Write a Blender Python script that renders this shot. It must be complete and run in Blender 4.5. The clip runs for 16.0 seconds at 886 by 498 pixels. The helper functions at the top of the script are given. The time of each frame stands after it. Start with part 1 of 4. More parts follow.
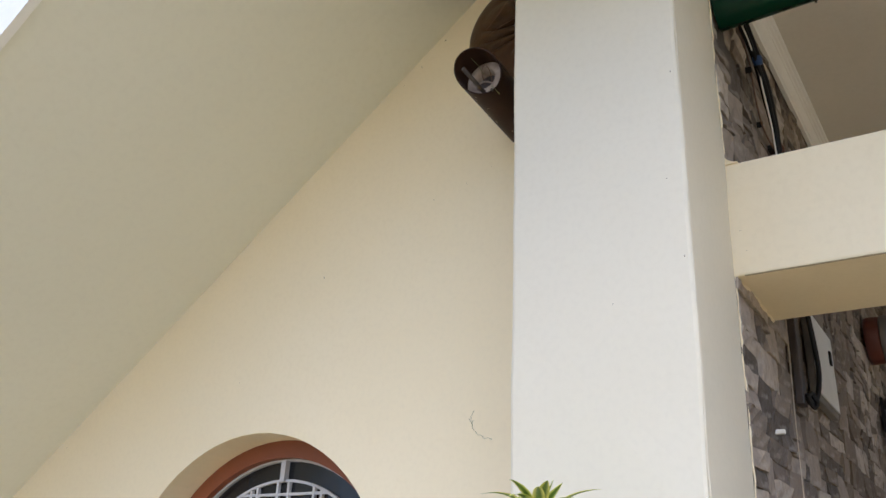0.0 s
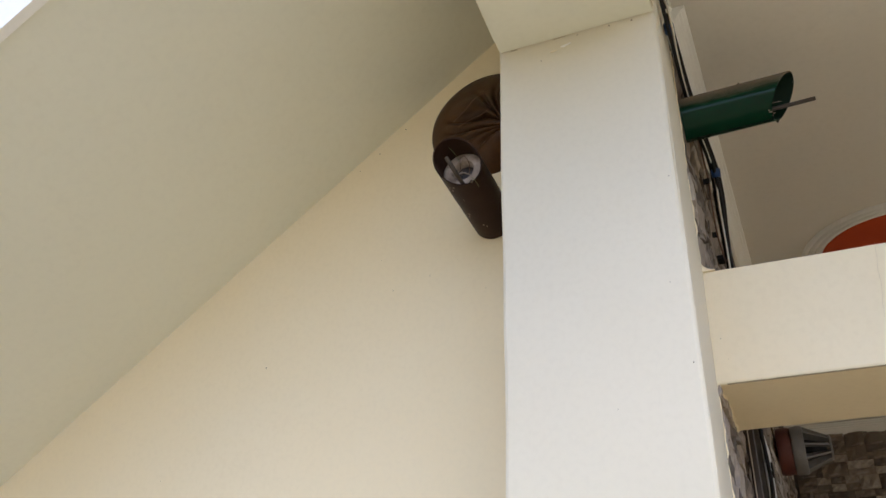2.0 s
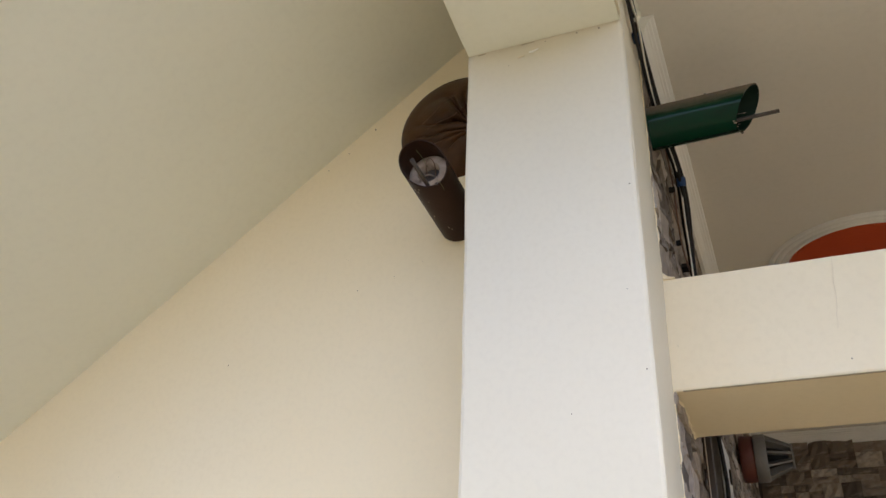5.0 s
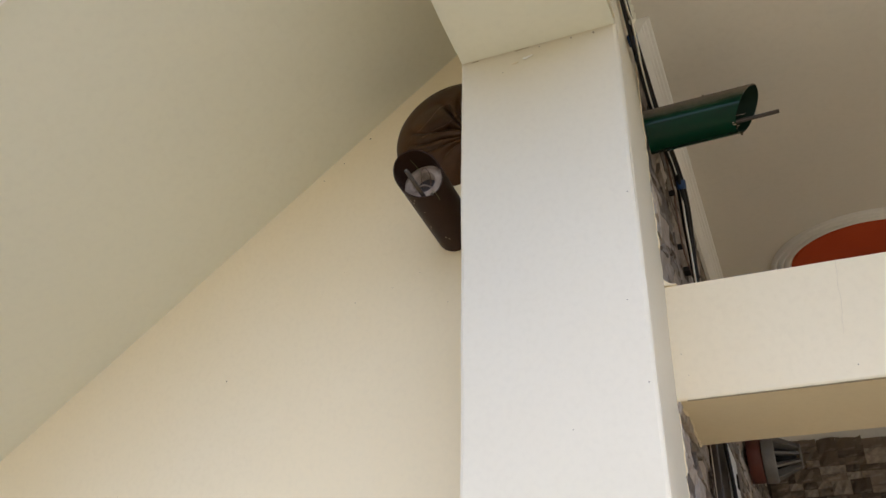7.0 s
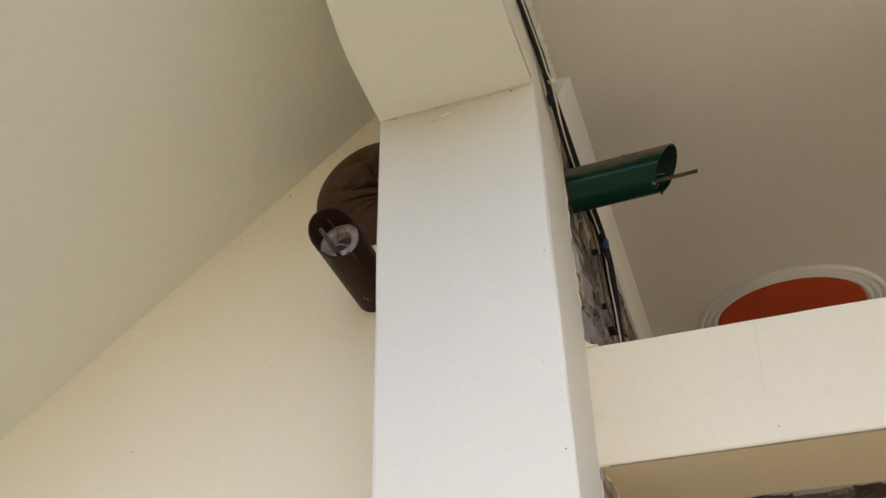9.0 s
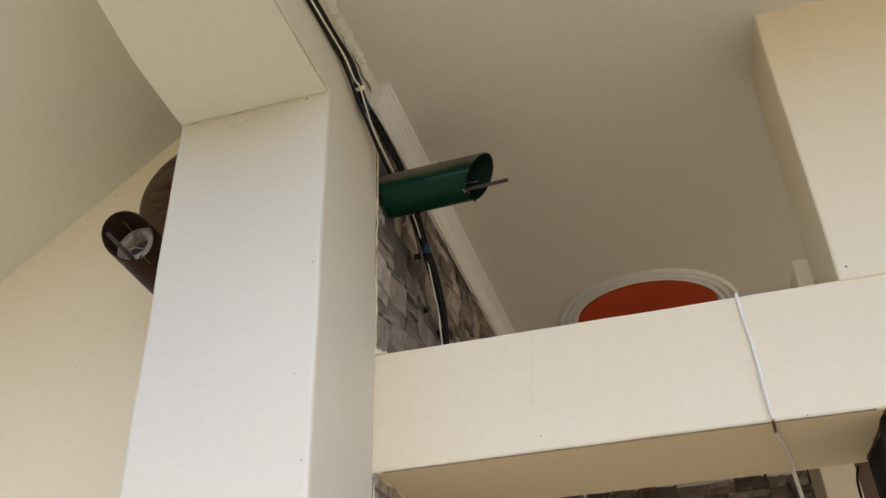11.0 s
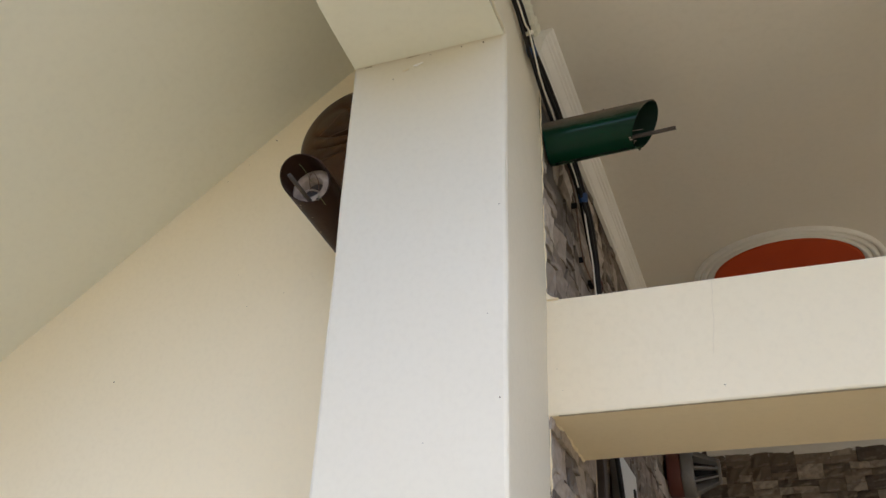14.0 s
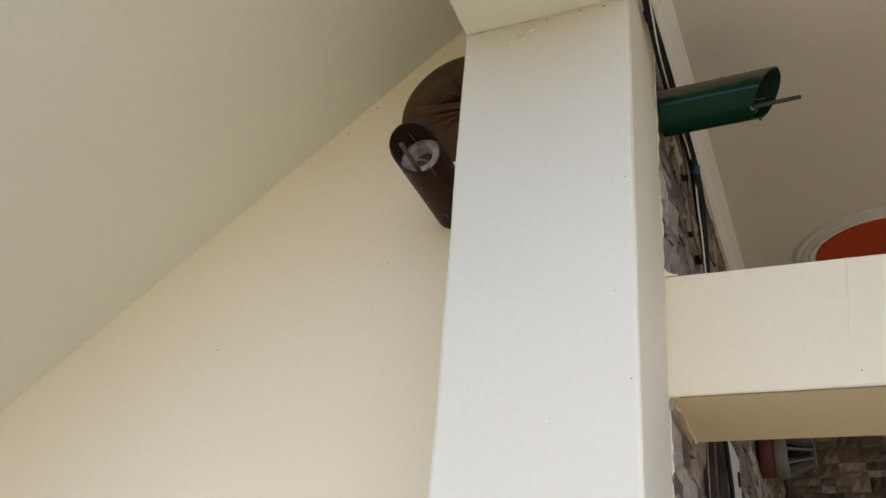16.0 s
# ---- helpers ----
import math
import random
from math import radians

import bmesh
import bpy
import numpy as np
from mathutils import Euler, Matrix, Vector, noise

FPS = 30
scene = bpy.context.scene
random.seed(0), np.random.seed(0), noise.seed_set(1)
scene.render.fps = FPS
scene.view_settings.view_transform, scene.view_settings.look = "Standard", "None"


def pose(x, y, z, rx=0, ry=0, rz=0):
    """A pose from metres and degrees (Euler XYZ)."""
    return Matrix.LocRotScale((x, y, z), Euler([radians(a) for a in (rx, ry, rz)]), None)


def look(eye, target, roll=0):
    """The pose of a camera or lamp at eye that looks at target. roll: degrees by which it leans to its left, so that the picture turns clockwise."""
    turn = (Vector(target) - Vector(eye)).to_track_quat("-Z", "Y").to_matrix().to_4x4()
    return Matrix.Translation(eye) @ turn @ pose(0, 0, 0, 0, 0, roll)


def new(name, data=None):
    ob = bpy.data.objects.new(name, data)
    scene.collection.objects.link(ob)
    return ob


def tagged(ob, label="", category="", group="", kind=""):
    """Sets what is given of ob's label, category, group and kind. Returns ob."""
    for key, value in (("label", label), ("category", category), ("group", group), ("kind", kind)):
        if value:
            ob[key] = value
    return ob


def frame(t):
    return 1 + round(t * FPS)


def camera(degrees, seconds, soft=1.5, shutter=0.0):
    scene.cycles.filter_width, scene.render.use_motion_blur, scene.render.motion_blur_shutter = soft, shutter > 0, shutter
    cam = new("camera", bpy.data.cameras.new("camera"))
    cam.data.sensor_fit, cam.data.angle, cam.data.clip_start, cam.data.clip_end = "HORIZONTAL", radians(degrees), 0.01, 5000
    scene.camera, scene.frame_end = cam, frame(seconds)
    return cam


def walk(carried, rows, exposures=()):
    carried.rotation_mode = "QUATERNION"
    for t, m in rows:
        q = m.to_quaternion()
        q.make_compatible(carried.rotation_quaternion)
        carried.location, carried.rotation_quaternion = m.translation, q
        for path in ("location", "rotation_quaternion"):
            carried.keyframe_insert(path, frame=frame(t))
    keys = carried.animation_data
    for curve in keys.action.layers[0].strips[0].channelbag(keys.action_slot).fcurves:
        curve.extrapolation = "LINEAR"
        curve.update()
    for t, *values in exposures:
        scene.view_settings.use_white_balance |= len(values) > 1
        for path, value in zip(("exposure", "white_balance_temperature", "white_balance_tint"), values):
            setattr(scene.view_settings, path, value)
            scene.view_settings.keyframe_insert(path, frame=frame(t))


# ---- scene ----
cam = camera(54.6, 16.0)
METRES, EYE, TILT, LEAN, TURN = 1.6, 1.5, 0.0, 0.0, 34.1
ROWS = [
    (0.0, 0.0, 0.0, 0.0, -1.15, 23.38, -2.65),
    (0.5, 0.0141, -0.0505, 0.0106, -1.7, 25.9, -2.51),
    (1.0, -0.0291, -0.0241, 0.0068, -3.42, 26.97, -1.83),
    (1.5, -0.1188, 0.0314, 0.0121, -5.09, 28.77, -2.795),
    (2.0, -0.1577, 0.0733, 0.0183, -10.37, 30.04, -1.49),
    (2.5, -0.161, 0.0838, 0.018, -13.15, 31.15, -0.69),
    (3.0, -0.1528, 0.0858, 0.0152, -13.66, 30.31, -1.43),
    (3.5, -0.142, 0.0739, 0.0216, -14.07, 30.24, -2.15),
    (4.0, -0.133, 0.0642, 0.0221, -13.62, 30.09, -2.21),
    (4.2, -0.1285, 0.067, 0.0144, -13.22, 30.39, -2.62),
    (6.3, -0.1424, 0.0607, 0.0377, -10.88, 29.72, -1.24),
    (6.5, -0.1346, 0.0628, 0.0414, -10.78, 29.85, -1.42),
    (7.0, -0.1227, 0.0711, 0.0448, -11.39, 30.1, -1.04),
    (7.5, -0.1157, 0.0623, 0.0532, -12.32, 30.18, -0.26),
    (8.0, -0.1341, 0.0978, 0.0716, -12.885, 31.195, -0.205),
    (8.5, -0.1304, 0.1131, 0.0802, -14.19, 34.35, 0.7),
    (9.0, -0.0803, 0.0932, 0.0672, -14.61, 33.99, 1.12),
    (9.5, 0.038, 0.0438, 0.0812, -15.44, 33.38, 1.79),
    (10.0, 0.1292, -0.004, 0.0843, -16.85, 32.79, 2.0),
    (10.2, 0.1487, -0.0134, 0.0849, -16.97, 32.81, 1.95),
    (12.3, 0.1185, 0.0176, 0.0806, -19.1, 32.52, 1.91),
    (12.5, 0.1046, 0.016, 0.0827, -19.48, 32.12, 2.17),
    (13.0, 0.089, 0.0231, 0.0755, -19.98, 31.32, 1.95),
    (13.5, 0.0478, 0.0321, 0.0711, -18.12, 30.69, 0.73),
    (14.0, 0.02, 0.0465, 0.0619, -13.5, 30.33, -1.96),
    (14.5, 0.0001, 0.051, 0.0657, -11.01, 29.82, -4.04),
    (15.0, -0.0207, 0.0689, 0.0626, -10.19, 29.39, -4.38),
    (15.5, -0.0341, 0.096, 0.0609, -10.08, 28.41, -4.52),
    (16.0, -0.0529, 0.0898, 0.0802, -10.5, 28.03, -4.58),
]
walk(cam, [(t, pose(0, 0, EYE, TILT, LEAN, TURN) @ pose(METRES * x, METRES * y, METRES * z, 90 + pitch, roll, yaw)) for t, x, y, z, yaw, pitch, roll in ROWS], [(0.0, 1.02, 5540.0, 11.0), (2.5, 1.07, 5620.0, 12.0), (9.5, 1.09, 5650.0, 12.5), (13.0, 1.07, 5580.0, 12.0), (16.0, 1.03, 5550.0, 11.0)])

# ---- light ----
world = bpy.data.worlds.new("world")
scene.world = world
world.use_nodes = True
wn = world.node_tree.nodes
sky = wn.new("ShaderNodeTexSky")
sky.sky_type, sky.sun_disc = "NISHITA", False
sky.sun_elevation, sky.sun_rotation = radians(58), radians(150)
sky.dust_density, sky.air_density, sky.ozone_density = 3.0, 0.8, 0.8
world.node_tree.links.new(sky.outputs["Color"], wn["Background"].inputs["Color"])
wn["Background"].inputs["Strength"].default_value = 0.15
sun = new("sun", bpy.data.lights.new("sun", "SUN"))
sun.data.energy, sun.data.angle, sun.data.color = 0.26, radians(30), (1.0, 0.97, 0.93)
sun.matrix_basis = look((1.5, -2.6, 4.8), (0, 0, 0))


# ---- materials ----
def nodes_of(name):
    m = bpy.data.materials.new(name)
    m.use_nodes = True
    t = m.node_tree
    return m, t.nodes, t.links, t.nodes["Principled BSDF"]


def ramp_mix(nt, ln, fac, a, b):
    mix = nt.new("ShaderNodeMix")
    mix.data_type = "RGBA"
    ln.new(fac, mix.inputs["Factor"])
    for i, c in ((6, a), (7, b)):
        if isinstance(c, tuple):
            mix.inputs[i].default_value = (*c, 1)
        else:
            ln.new(c, mix.inputs[i])
    return mix.outputs[2]


def noise_fac(nt, ln, scale, low, high, detail=4.0, stretch=None):
    coord = nt.new("ShaderNodeTexCoord")
    src = coord.outputs["Object"]
    if stretch:
        mp = nt.new("ShaderNodeMapping")
        mp.inputs["Scale"].default_value = stretch
        ln.new(src, mp.inputs["Vector"])
        src = mp.outputs["Vector"]
    n = nt.new("ShaderNodeTexNoise")
    n.inputs["Scale"].default_value, n.inputs["Detail"].default_value = scale, detail
    ln.new(src, n.inputs["Vector"])
    r = nt.new("ShaderNodeMapRange")
    r.inputs["From Min"].default_value, r.inputs["From Max"].default_value = low, high
    ln.new(n.outputs["Fac"], r.inputs["Value"])
    return r.outputs["Result"]


def add_bump(nt, ln, bsdf, fac, strength, dist):
    b = nt.new("ShaderNodeBump")
    b.inputs["Strength"].default_value, b.inputs["Distance"].default_value = strength, dist
    ln.new(fac, b.inputs["Height"])
    ln.new(b.outputs["Normal"], bsdf.inputs["Normal"])


def surface(name, col, worn, rough=0.6, scale=3.0, fine=60.0, bump=0.15, dist=0.002, metal=0.0, stain=None, spec=0.5):
    """Plain material: colour drifting to worn at two scales, with fine relief; stain: a third colour in sparse streaks."""
    m, nt, ln, b = nodes_of(name)
    c = ramp_mix(nt, ln, noise_fac(nt, ln, scale, 0.35, 0.75), col, worn)
    half = tuple((x + y) / 2 * 0.96 for x, y in zip(col, worn))
    c = ramp_mix(nt, ln, noise_fac(nt, ln, fine, 0.45, 0.9), c, half)
    if stain:
        c = ramp_mix(nt, ln, noise_fac(nt, ln, 2.2, 0.62, 0.95, 8.0, (1, 1, 0.25)), c, stain)
    ln.new(c, b.inputs["Base Color"])
    b.inputs["Roughness"].default_value, b.inputs["Metallic"].default_value = rough, metal
    b.inputs["Specular IOR Level"].default_value = spec
    add_bump(nt, ln, b, noise_fac(nt, ln, fine, 0.2, 0.8, 6.0), bump, dist)
    return m


CREAM = surface("cream_wall_paint", (0.862, 0.755, 0.53), (0.847, 0.73, 0.49), 0.6, 1.6, 70, 0.028, 0.001, stain=(0.82, 0.68, 0.41), spec=0.25)
# Copy of the cream paint; the pillar's different light is put into its colour.
PILLAR = surface("cream_paint_pillar_copy", (0.725, 0.668, 0.525), (0.715, 0.652, 0.502), 0.6, 1.4, 70, 0.028, 0.001, stain=(0.83, 0.715, 0.5), spec=0.25)
SOFFIT = surface("soffit_paint", (0.77, 0.76, 0.65), (0.76, 0.745, 0.625), 0.7, 1.1, 50, 0.05, 0.001, spec=0.2)
CEILING = surface("ceiling_paint", (0.755, 0.715, 0.635), (0.73, 0.69, 0.605), 0.75, 1.3, 50, 0.05, 0.001, spec=0.2)
WHITE = surface("white_plaster", (0.87, 0.85, 0.8), (0.82, 0.8, 0.74), 0.6, 4, 60, 0.1)
RED = surface("red_oxide_paint", (0.50, 0.075, 0.018), (0.44, 0.062, 0.016), 0.7, 5, 80, 0.1, spec=0.15)
GRILLE = surface("grille_paint", (0.6, 0.59, 0.58), (0.5, 0.49, 0.48), 0.5, 9, 80, 0.1)
# Copy of the green plastic, darkened for shade inside the bore.
BORE = surface("shaded_green_plastic", (0.003, 0.017, 0.009), (0.006, 0.015, 0.009), 0.5, 9, 90, 0.05, spec=0.15)
BROWN = surface("brown_plastic", (0.022, 0.0095, 0.0055), (0.04, 0.02, 0.012), 0.45, 9, 120, 0.15, spec=0.12)
DOME = surface("brown_leather_cover", (0.07, 0.029, 0.0075), (0.028, 0.0125, 0.005), 0.4, 7, 90, 0.25, 0.002, spec=0.25)
ROD = surface("rusty_steel", (0.05, 0.042, 0.036), (0.09, 0.065, 0.05), 0.55, 30, 150, 0.2, metal=0.3)
DISC = surface("dirty_white_ceramic", (0.47, 0.38, 0.30), (0.2, 0.145, 0.105), 0.7, 26, 140, 0.5, 0.004, spec=0.15)
BLACK = surface("black_rubber", (0.012, 0.011, 0.011), (0.02, 0.017, 0.016), 0.6, 12, 120, 0.1, spec=0.2)
COPPER = surface("brown_wire", (0.16, 0.085, 0.05), (0.1, 0.06, 0.04), 0.5, 20, 120, 0.1)
BLUE = surface("blue_tape", (0.012, 0.05, 0.16), (0.01, 0.035, 0.11), 0.5, 20, 120, 0.1)
CABLE_WHITE = surface("white_cable", (0.9, 0.86, 0.76), (0.8, 0.74, 0.62), 0.55, 9, 100, 0.1, spec=0.2)
CABLE_TAN = surface("aged_cable", (0.6, 0.5, 0.38), (0.45, 0.37, 0.28), 0.55, 9, 100, 0.1, spec=0.2)
TERRACOTTA = surface("terracotta_paint", (0.26, 0.075, 0.027), (0.2, 0.06, 0.025), 0.5, 6, 80, 0.15)
MAROON = surface("maroon_metal", (0.11, 0.026, 0.014), (0.085, 0.02, 0.011), 0.5, 8, 90, 0.1)
GREY_METAL = surface("grey_metal", (0.2, 0.185, 0.165), (0.13, 0.12, 0.105), 0.45, 12, 90, 0.1, metal=0.2)
PANEL = surface("panel_enamel", (0.72, 0.71, 0.67), (0.64, 0.63, 0.59), 0.4, 6, 90, 0.05)
DARK_TRIM = surface("dark_brown_trim", (0.04, 0.028, 0.022), (0.06, 0.045, 0.035), 0.5, 12, 90, 0.1)
WOOD = surface("brown_wood", (0.14, 0.085, 0.042), (0.1, 0.06, 0.03), 0.5, 5, 60, 0.15)
SHEET = surface("black_sheet", (0.013, 0.016, 0.016), (0.02, 0.024, 0.023), 0.45, 6, 60, 0.2)
MORTAR = surface("stone_backing", (0.12, 0.105, 0.09), (0.08, 0.07, 0.06), 0.9, 12, 70, 0.5, 0.004)
DIRT = surface("gritty_dirt", (0.5, 0.42, 0.28), (0.3, 0.25, 0.17), 0.9, 30, 90, 0.3)
PAVING = surface("ground_paving", (0.43, 0.35, 0.195), (0.36, 0.285, 0.15), 0.85, 0.8, 25, 0.4, 0.004)
TILE = surface("floor_tile", (0.56, 0.40, 0.19), (0.5, 0.35, 0.16), 0.4, 2, 40, 0.05)
CRACK = surface("cracked_plaster", (0.72, 0.62, 0.44), (0.79, 0.68, 0.48), 0.9, 30, 90, 0.2, spec=0.1)
SPECK = surface("mud_speck", (0.16, 0.125, 0.09), (0.24, 0.19, 0.14), 0.9, 40, 150, 0.2)
POT = surface("clay_pot", (0.3, 0.13, 0.07), (0.24, 0.1, 0.06), 0.8, 6, 60, 0.3)
STEM = surface("plant_stem", (0.16, 0.17, 0.07), (0.12, 0.1, 0.05), 0.7, 20, 90, 0.3)
BEIGE = surface("beige_ceramic", (0.4, 0.3, 0.21), (0.32, 0.24, 0.17), 0.6, 12, 60, 0.3)


def glass_dark():
    m, nt, ln, b = nodes_of("dark_window_glass")
    b.inputs["Base Color"].default_value = (0.012, 0.012, 0.013, 1)
    ro = nt.new("ShaderNodeMapRange")
    ro.inputs["To Min"].default_value, ro.inputs["To Max"].default_value = 0.1, 0.3
    ln.new(noise_fac(nt, ln, 12, 0.2, 0.8), ro.inputs["Value"])
    ln.new(ro.outputs["Result"], b.inputs["Roughness"])
    return m


def stone_material():
    m, nt, ln, b = nodes_of("split_stone")
    info, geo = nt.new("ShaderNodeObjectInfo"), nt.new("ShaderNodeNewGeometry")
    add = nt.new("ShaderNodeMath")
    add.operation = "ADD"
    ln.new(info.outputs["Random"], add.inputs[0])
    ln.new(geo.outputs["Random Per Island"], add.inputs[1])
    fr = nt.new("ShaderNodeMath")
    fr.operation = "FRACT"
    ln.new(add.outputs[0], fr.inputs[0])
    ramp = nt.new("ShaderNodeValToRGB")
    e = ramp.color_ramp.elements
    e[0].position, e[0].color = 0.0, (0.08, 0.062, 0.046, 1)
    e[1].position, e[1].color = 1.0, (0.52, 0.45, 0.365, 1)
    for p, c in ((0.25, (0.155, 0.12, 0.09, 1)), (0.5, (0.235, 0.187, 0.142, 1)), (0.75, (0.36, 0.298, 0.235, 1))):
        e.new(p).color = c
    ln.new(fr.outputs[0], ramp.inputs["Fac"])
    grain = noise_fac(nt, ln, 38, 0.42, 0.95, 8.0)
    c = ramp_mix(nt, ln, grain, ramp.outputs["Color"], (0.16, 0.135, 0.115))
    c = ramp_mix(nt, ln, noise_fac(nt, ln, 16, 0.55, 0.95, 6.0, (1, 1, 3)), c, (0.5, 0.45, 0.39))
    ln.new(c, b.inputs["Base Color"])
    b.inputs["Roughness"].default_value = 0.8
    add_bump(nt, ln, b, noise_fac(nt, ln, 55, 0.2, 0.8, 8.0), 0.55, 0.005)
    return m


def leaf_material():
    m, nt, ln, b = nodes_of("variegated_leaf")
    coord = nt.new("ShaderNodeTexCoord")
    sep = nt.new("ShaderNodeSeparateXYZ")
    ln.new(coord.outputs["UV"], sep.inputs["Vector"])
    edge = nt.new("ShaderNodeMapRange")
    edge.inputs["From Min"].default_value, edge.inputs["From Max"].default_value = 0.16, 0.4
    ln.new(sep.outputs["X"], edge.inputs["Value"])
    c = ramp_mix(nt, ln, edge.outputs["Result"], (0.13, 0.22, 0.03), (0.78, 0.76, 0.2))
    ln.new(ramp_mix(nt, ln, noise_fac(nt, ln, 30, 0.55, 0.95), c, (0.25, 0.4, 0.08)), b.inputs["Base Color"])
    b.inputs["Roughness"].default_value = 0.45
    return m


def sheen_dust_pipe():
    """Glossy green plastic; dusty tone with the ceiling's reflection painted on top, thinning downwards."""
    m, nt, ln, b = nodes_of("sheen_dust_green_plastic")
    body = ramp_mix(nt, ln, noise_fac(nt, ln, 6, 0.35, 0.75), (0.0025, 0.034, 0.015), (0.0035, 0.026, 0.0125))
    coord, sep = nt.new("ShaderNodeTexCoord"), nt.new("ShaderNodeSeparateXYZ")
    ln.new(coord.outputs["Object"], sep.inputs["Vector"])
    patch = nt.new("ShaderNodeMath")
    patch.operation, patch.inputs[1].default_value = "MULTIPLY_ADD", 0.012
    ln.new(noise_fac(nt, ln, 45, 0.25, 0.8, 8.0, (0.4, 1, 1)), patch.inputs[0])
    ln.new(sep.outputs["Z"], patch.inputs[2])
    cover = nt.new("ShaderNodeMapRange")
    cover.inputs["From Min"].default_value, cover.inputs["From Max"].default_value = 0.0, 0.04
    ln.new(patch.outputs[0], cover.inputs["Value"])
    sheen_dust = ramp_mix(nt, ln, noise_fac(nt, ln, 120, 0.3, 0.8), (0.2, 0.155, 0.11), (0.13, 0.105, 0.075))
    ln.new(ramp_mix(nt, ln, cover.outputs["Result"], body, sheen_dust), b.inputs["Base Color"])
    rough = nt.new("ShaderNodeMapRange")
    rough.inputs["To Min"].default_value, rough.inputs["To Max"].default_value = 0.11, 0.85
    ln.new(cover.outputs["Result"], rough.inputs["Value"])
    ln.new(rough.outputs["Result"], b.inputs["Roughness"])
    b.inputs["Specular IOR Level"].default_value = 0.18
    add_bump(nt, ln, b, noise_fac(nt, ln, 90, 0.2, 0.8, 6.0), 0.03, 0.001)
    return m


GREEN, GLASS, STONE, LEAF = sheen_dust_pipe(), glass_dark(), stone_material(), leaf_material()


# ---- building helpers ----
def finish(name, bm, material, smooth=False):
    bmesh.ops.recalc_face_normals(bm, faces=bm.faces)
    me = bpy.data.meshes.new(name)
    bm.to_mesh(me)
    bm.free()
    me.materials.append(material)
    if smooth:
        for p in me.polygons:
            p.use_smooth = True
    return new(name, me)


def part(name, bm, material, parent, label="", smooth=False):
    ob = finish(name, bm, material, smooth)
    ob.parent = parent
    return tagged(ob, label)


def structure(name, bm, material, label, category, smooth=False):
    return tagged(finish(name, bm, material, smooth), label, category, kind="structure")


def thing(name, label, category, at=(0, 0, 0), group=""):
    ob = new(name)
    ob.empty_display_size = 0.05
    ob.matrix_basis = at if isinstance(at, Matrix) else Matrix.Translation(at)
    return tagged(ob, label, category, group)


def box(bm, x0, x1, y0, y1, z0, z1):
    r = bmesh.ops.create_cube(bm, size=1.0)
    bmesh.ops.transform(bm, matrix=Matrix.Translation(((x0 + x1) / 2, (y0 + y1) / 2, (z0 + z1) / 2)) @ Matrix.Diagonal((x1 - x0, y1 - y0, z1 - z0, 1)), verts=r["verts"])
    return r["verts"]


def boxed(x0, x1, y0, y1, z0, z1, bevel=0.0, seg=2):
    bm = bmesh.new()
    box(bm, x0, x1, y0, y1, z0, z1)
    if bevel:
        bmesh.ops.bevel(bm, geom=bm.edges[:], offset=bevel, segments=seg, affect="EDGES", profile=0.5)
    return bm


def uneven(bm, step, wob, shift=None):
    """Cuts a closed block into a grid and moves it a little, as hand plaster is."""
    lo = [min(v.co[k] for v in bm.verts) for k in range(3)]
    hi = [max(v.co[k] for v in bm.verts) for k in range(3)]
    for ax in range(3):
        n = min(60, int((hi[ax] - lo[ax]) / step))
        for i in range(1, n + 1):
            co, no = [0, 0, 0], [0, 0, 0]
            co[ax], no[ax] = lo[ax] + (hi[ax] - lo[ax]) * i / (n + 1), 1
            bmesh.ops.bisect_plane(bm, geom=bm.verts[:] + bm.edges[:] + bm.faces[:], plane_co=co, plane_no=no)
    if shift:
        shift(bm)
    for v in bm.verts:
        v.co += noise.noise_vector(v.co * 4.0) * wob + noise.noise_vector(v.co * 17.0) * wob * 0.35
    return bm


def plastered(x0, x1, y0, y1, z0, z1, step=0.08, wob=0.003, bevel=0.006):
    """A block with hand-plastered, slightly uneven faces and soft edges."""
    bm = bmesh.new()
    box(bm, x0, x1, y0, y1, z0, z1)
    bmesh.ops.bevel(bm, geom=bm.edges[:], offset=bevel, segments=2, affect="EDGES", profile=0.5)
    return uneven(bm, step, wob)


def off_square(bm):
    """The pillar's side runs in a little towards the wall, and the beam narrows at its outer end."""
    for v in bm.verts:
        if v.co.x > -0.6:
            v.co.x -= 0.034 * max(0.0, min(v.co.y, 1.88) - 1.515)
        else:
            v.co.x += 0.06 * max(0.0, 1.5 - v.co.y) + 0.1 * max(0.0, 1.28 - v.co.y) + 0.006 * max(0.0, min(1.0, 2.9 - v.co.z))
    return bm


def l_shape(x0, x1, points, bevel=0.009):
    """Outline in y and z, pushed from x0 to x1, with soft edges."""
    bm = bmesh.new()
    f = bm.faces.new([bm.verts.new((x0, y, z)) for y, z in points])
    r = bmesh.ops.extrude_face_region(bm, geom=[f])
    for v in r["geom"]:
        if isinstance(v, bmesh.types.BMVert):
            v.co.x = x1
    bmesh.ops.recalc_face_normals(bm, faces=bm.faces)
    bmesh.ops.bevel(bm, geom=bm.edges[:], offset=bevel, segments=2, affect="EDGES", profile=0.5)
    return bm


def prism(points, y0, y1):
    """Outline in x and z, pushed from y0 to y1."""
    bm = bmesh.new()
    f = bm.faces.new([bm.verts.new((x, y0, z)) for x, z in points])
    r = bmesh.ops.extrude_face_region(bm, geom=[f])
    for v in r["geom"]:
        if isinstance(v, bmesh.types.BMVert):
            v.co.y = y1
    return bm


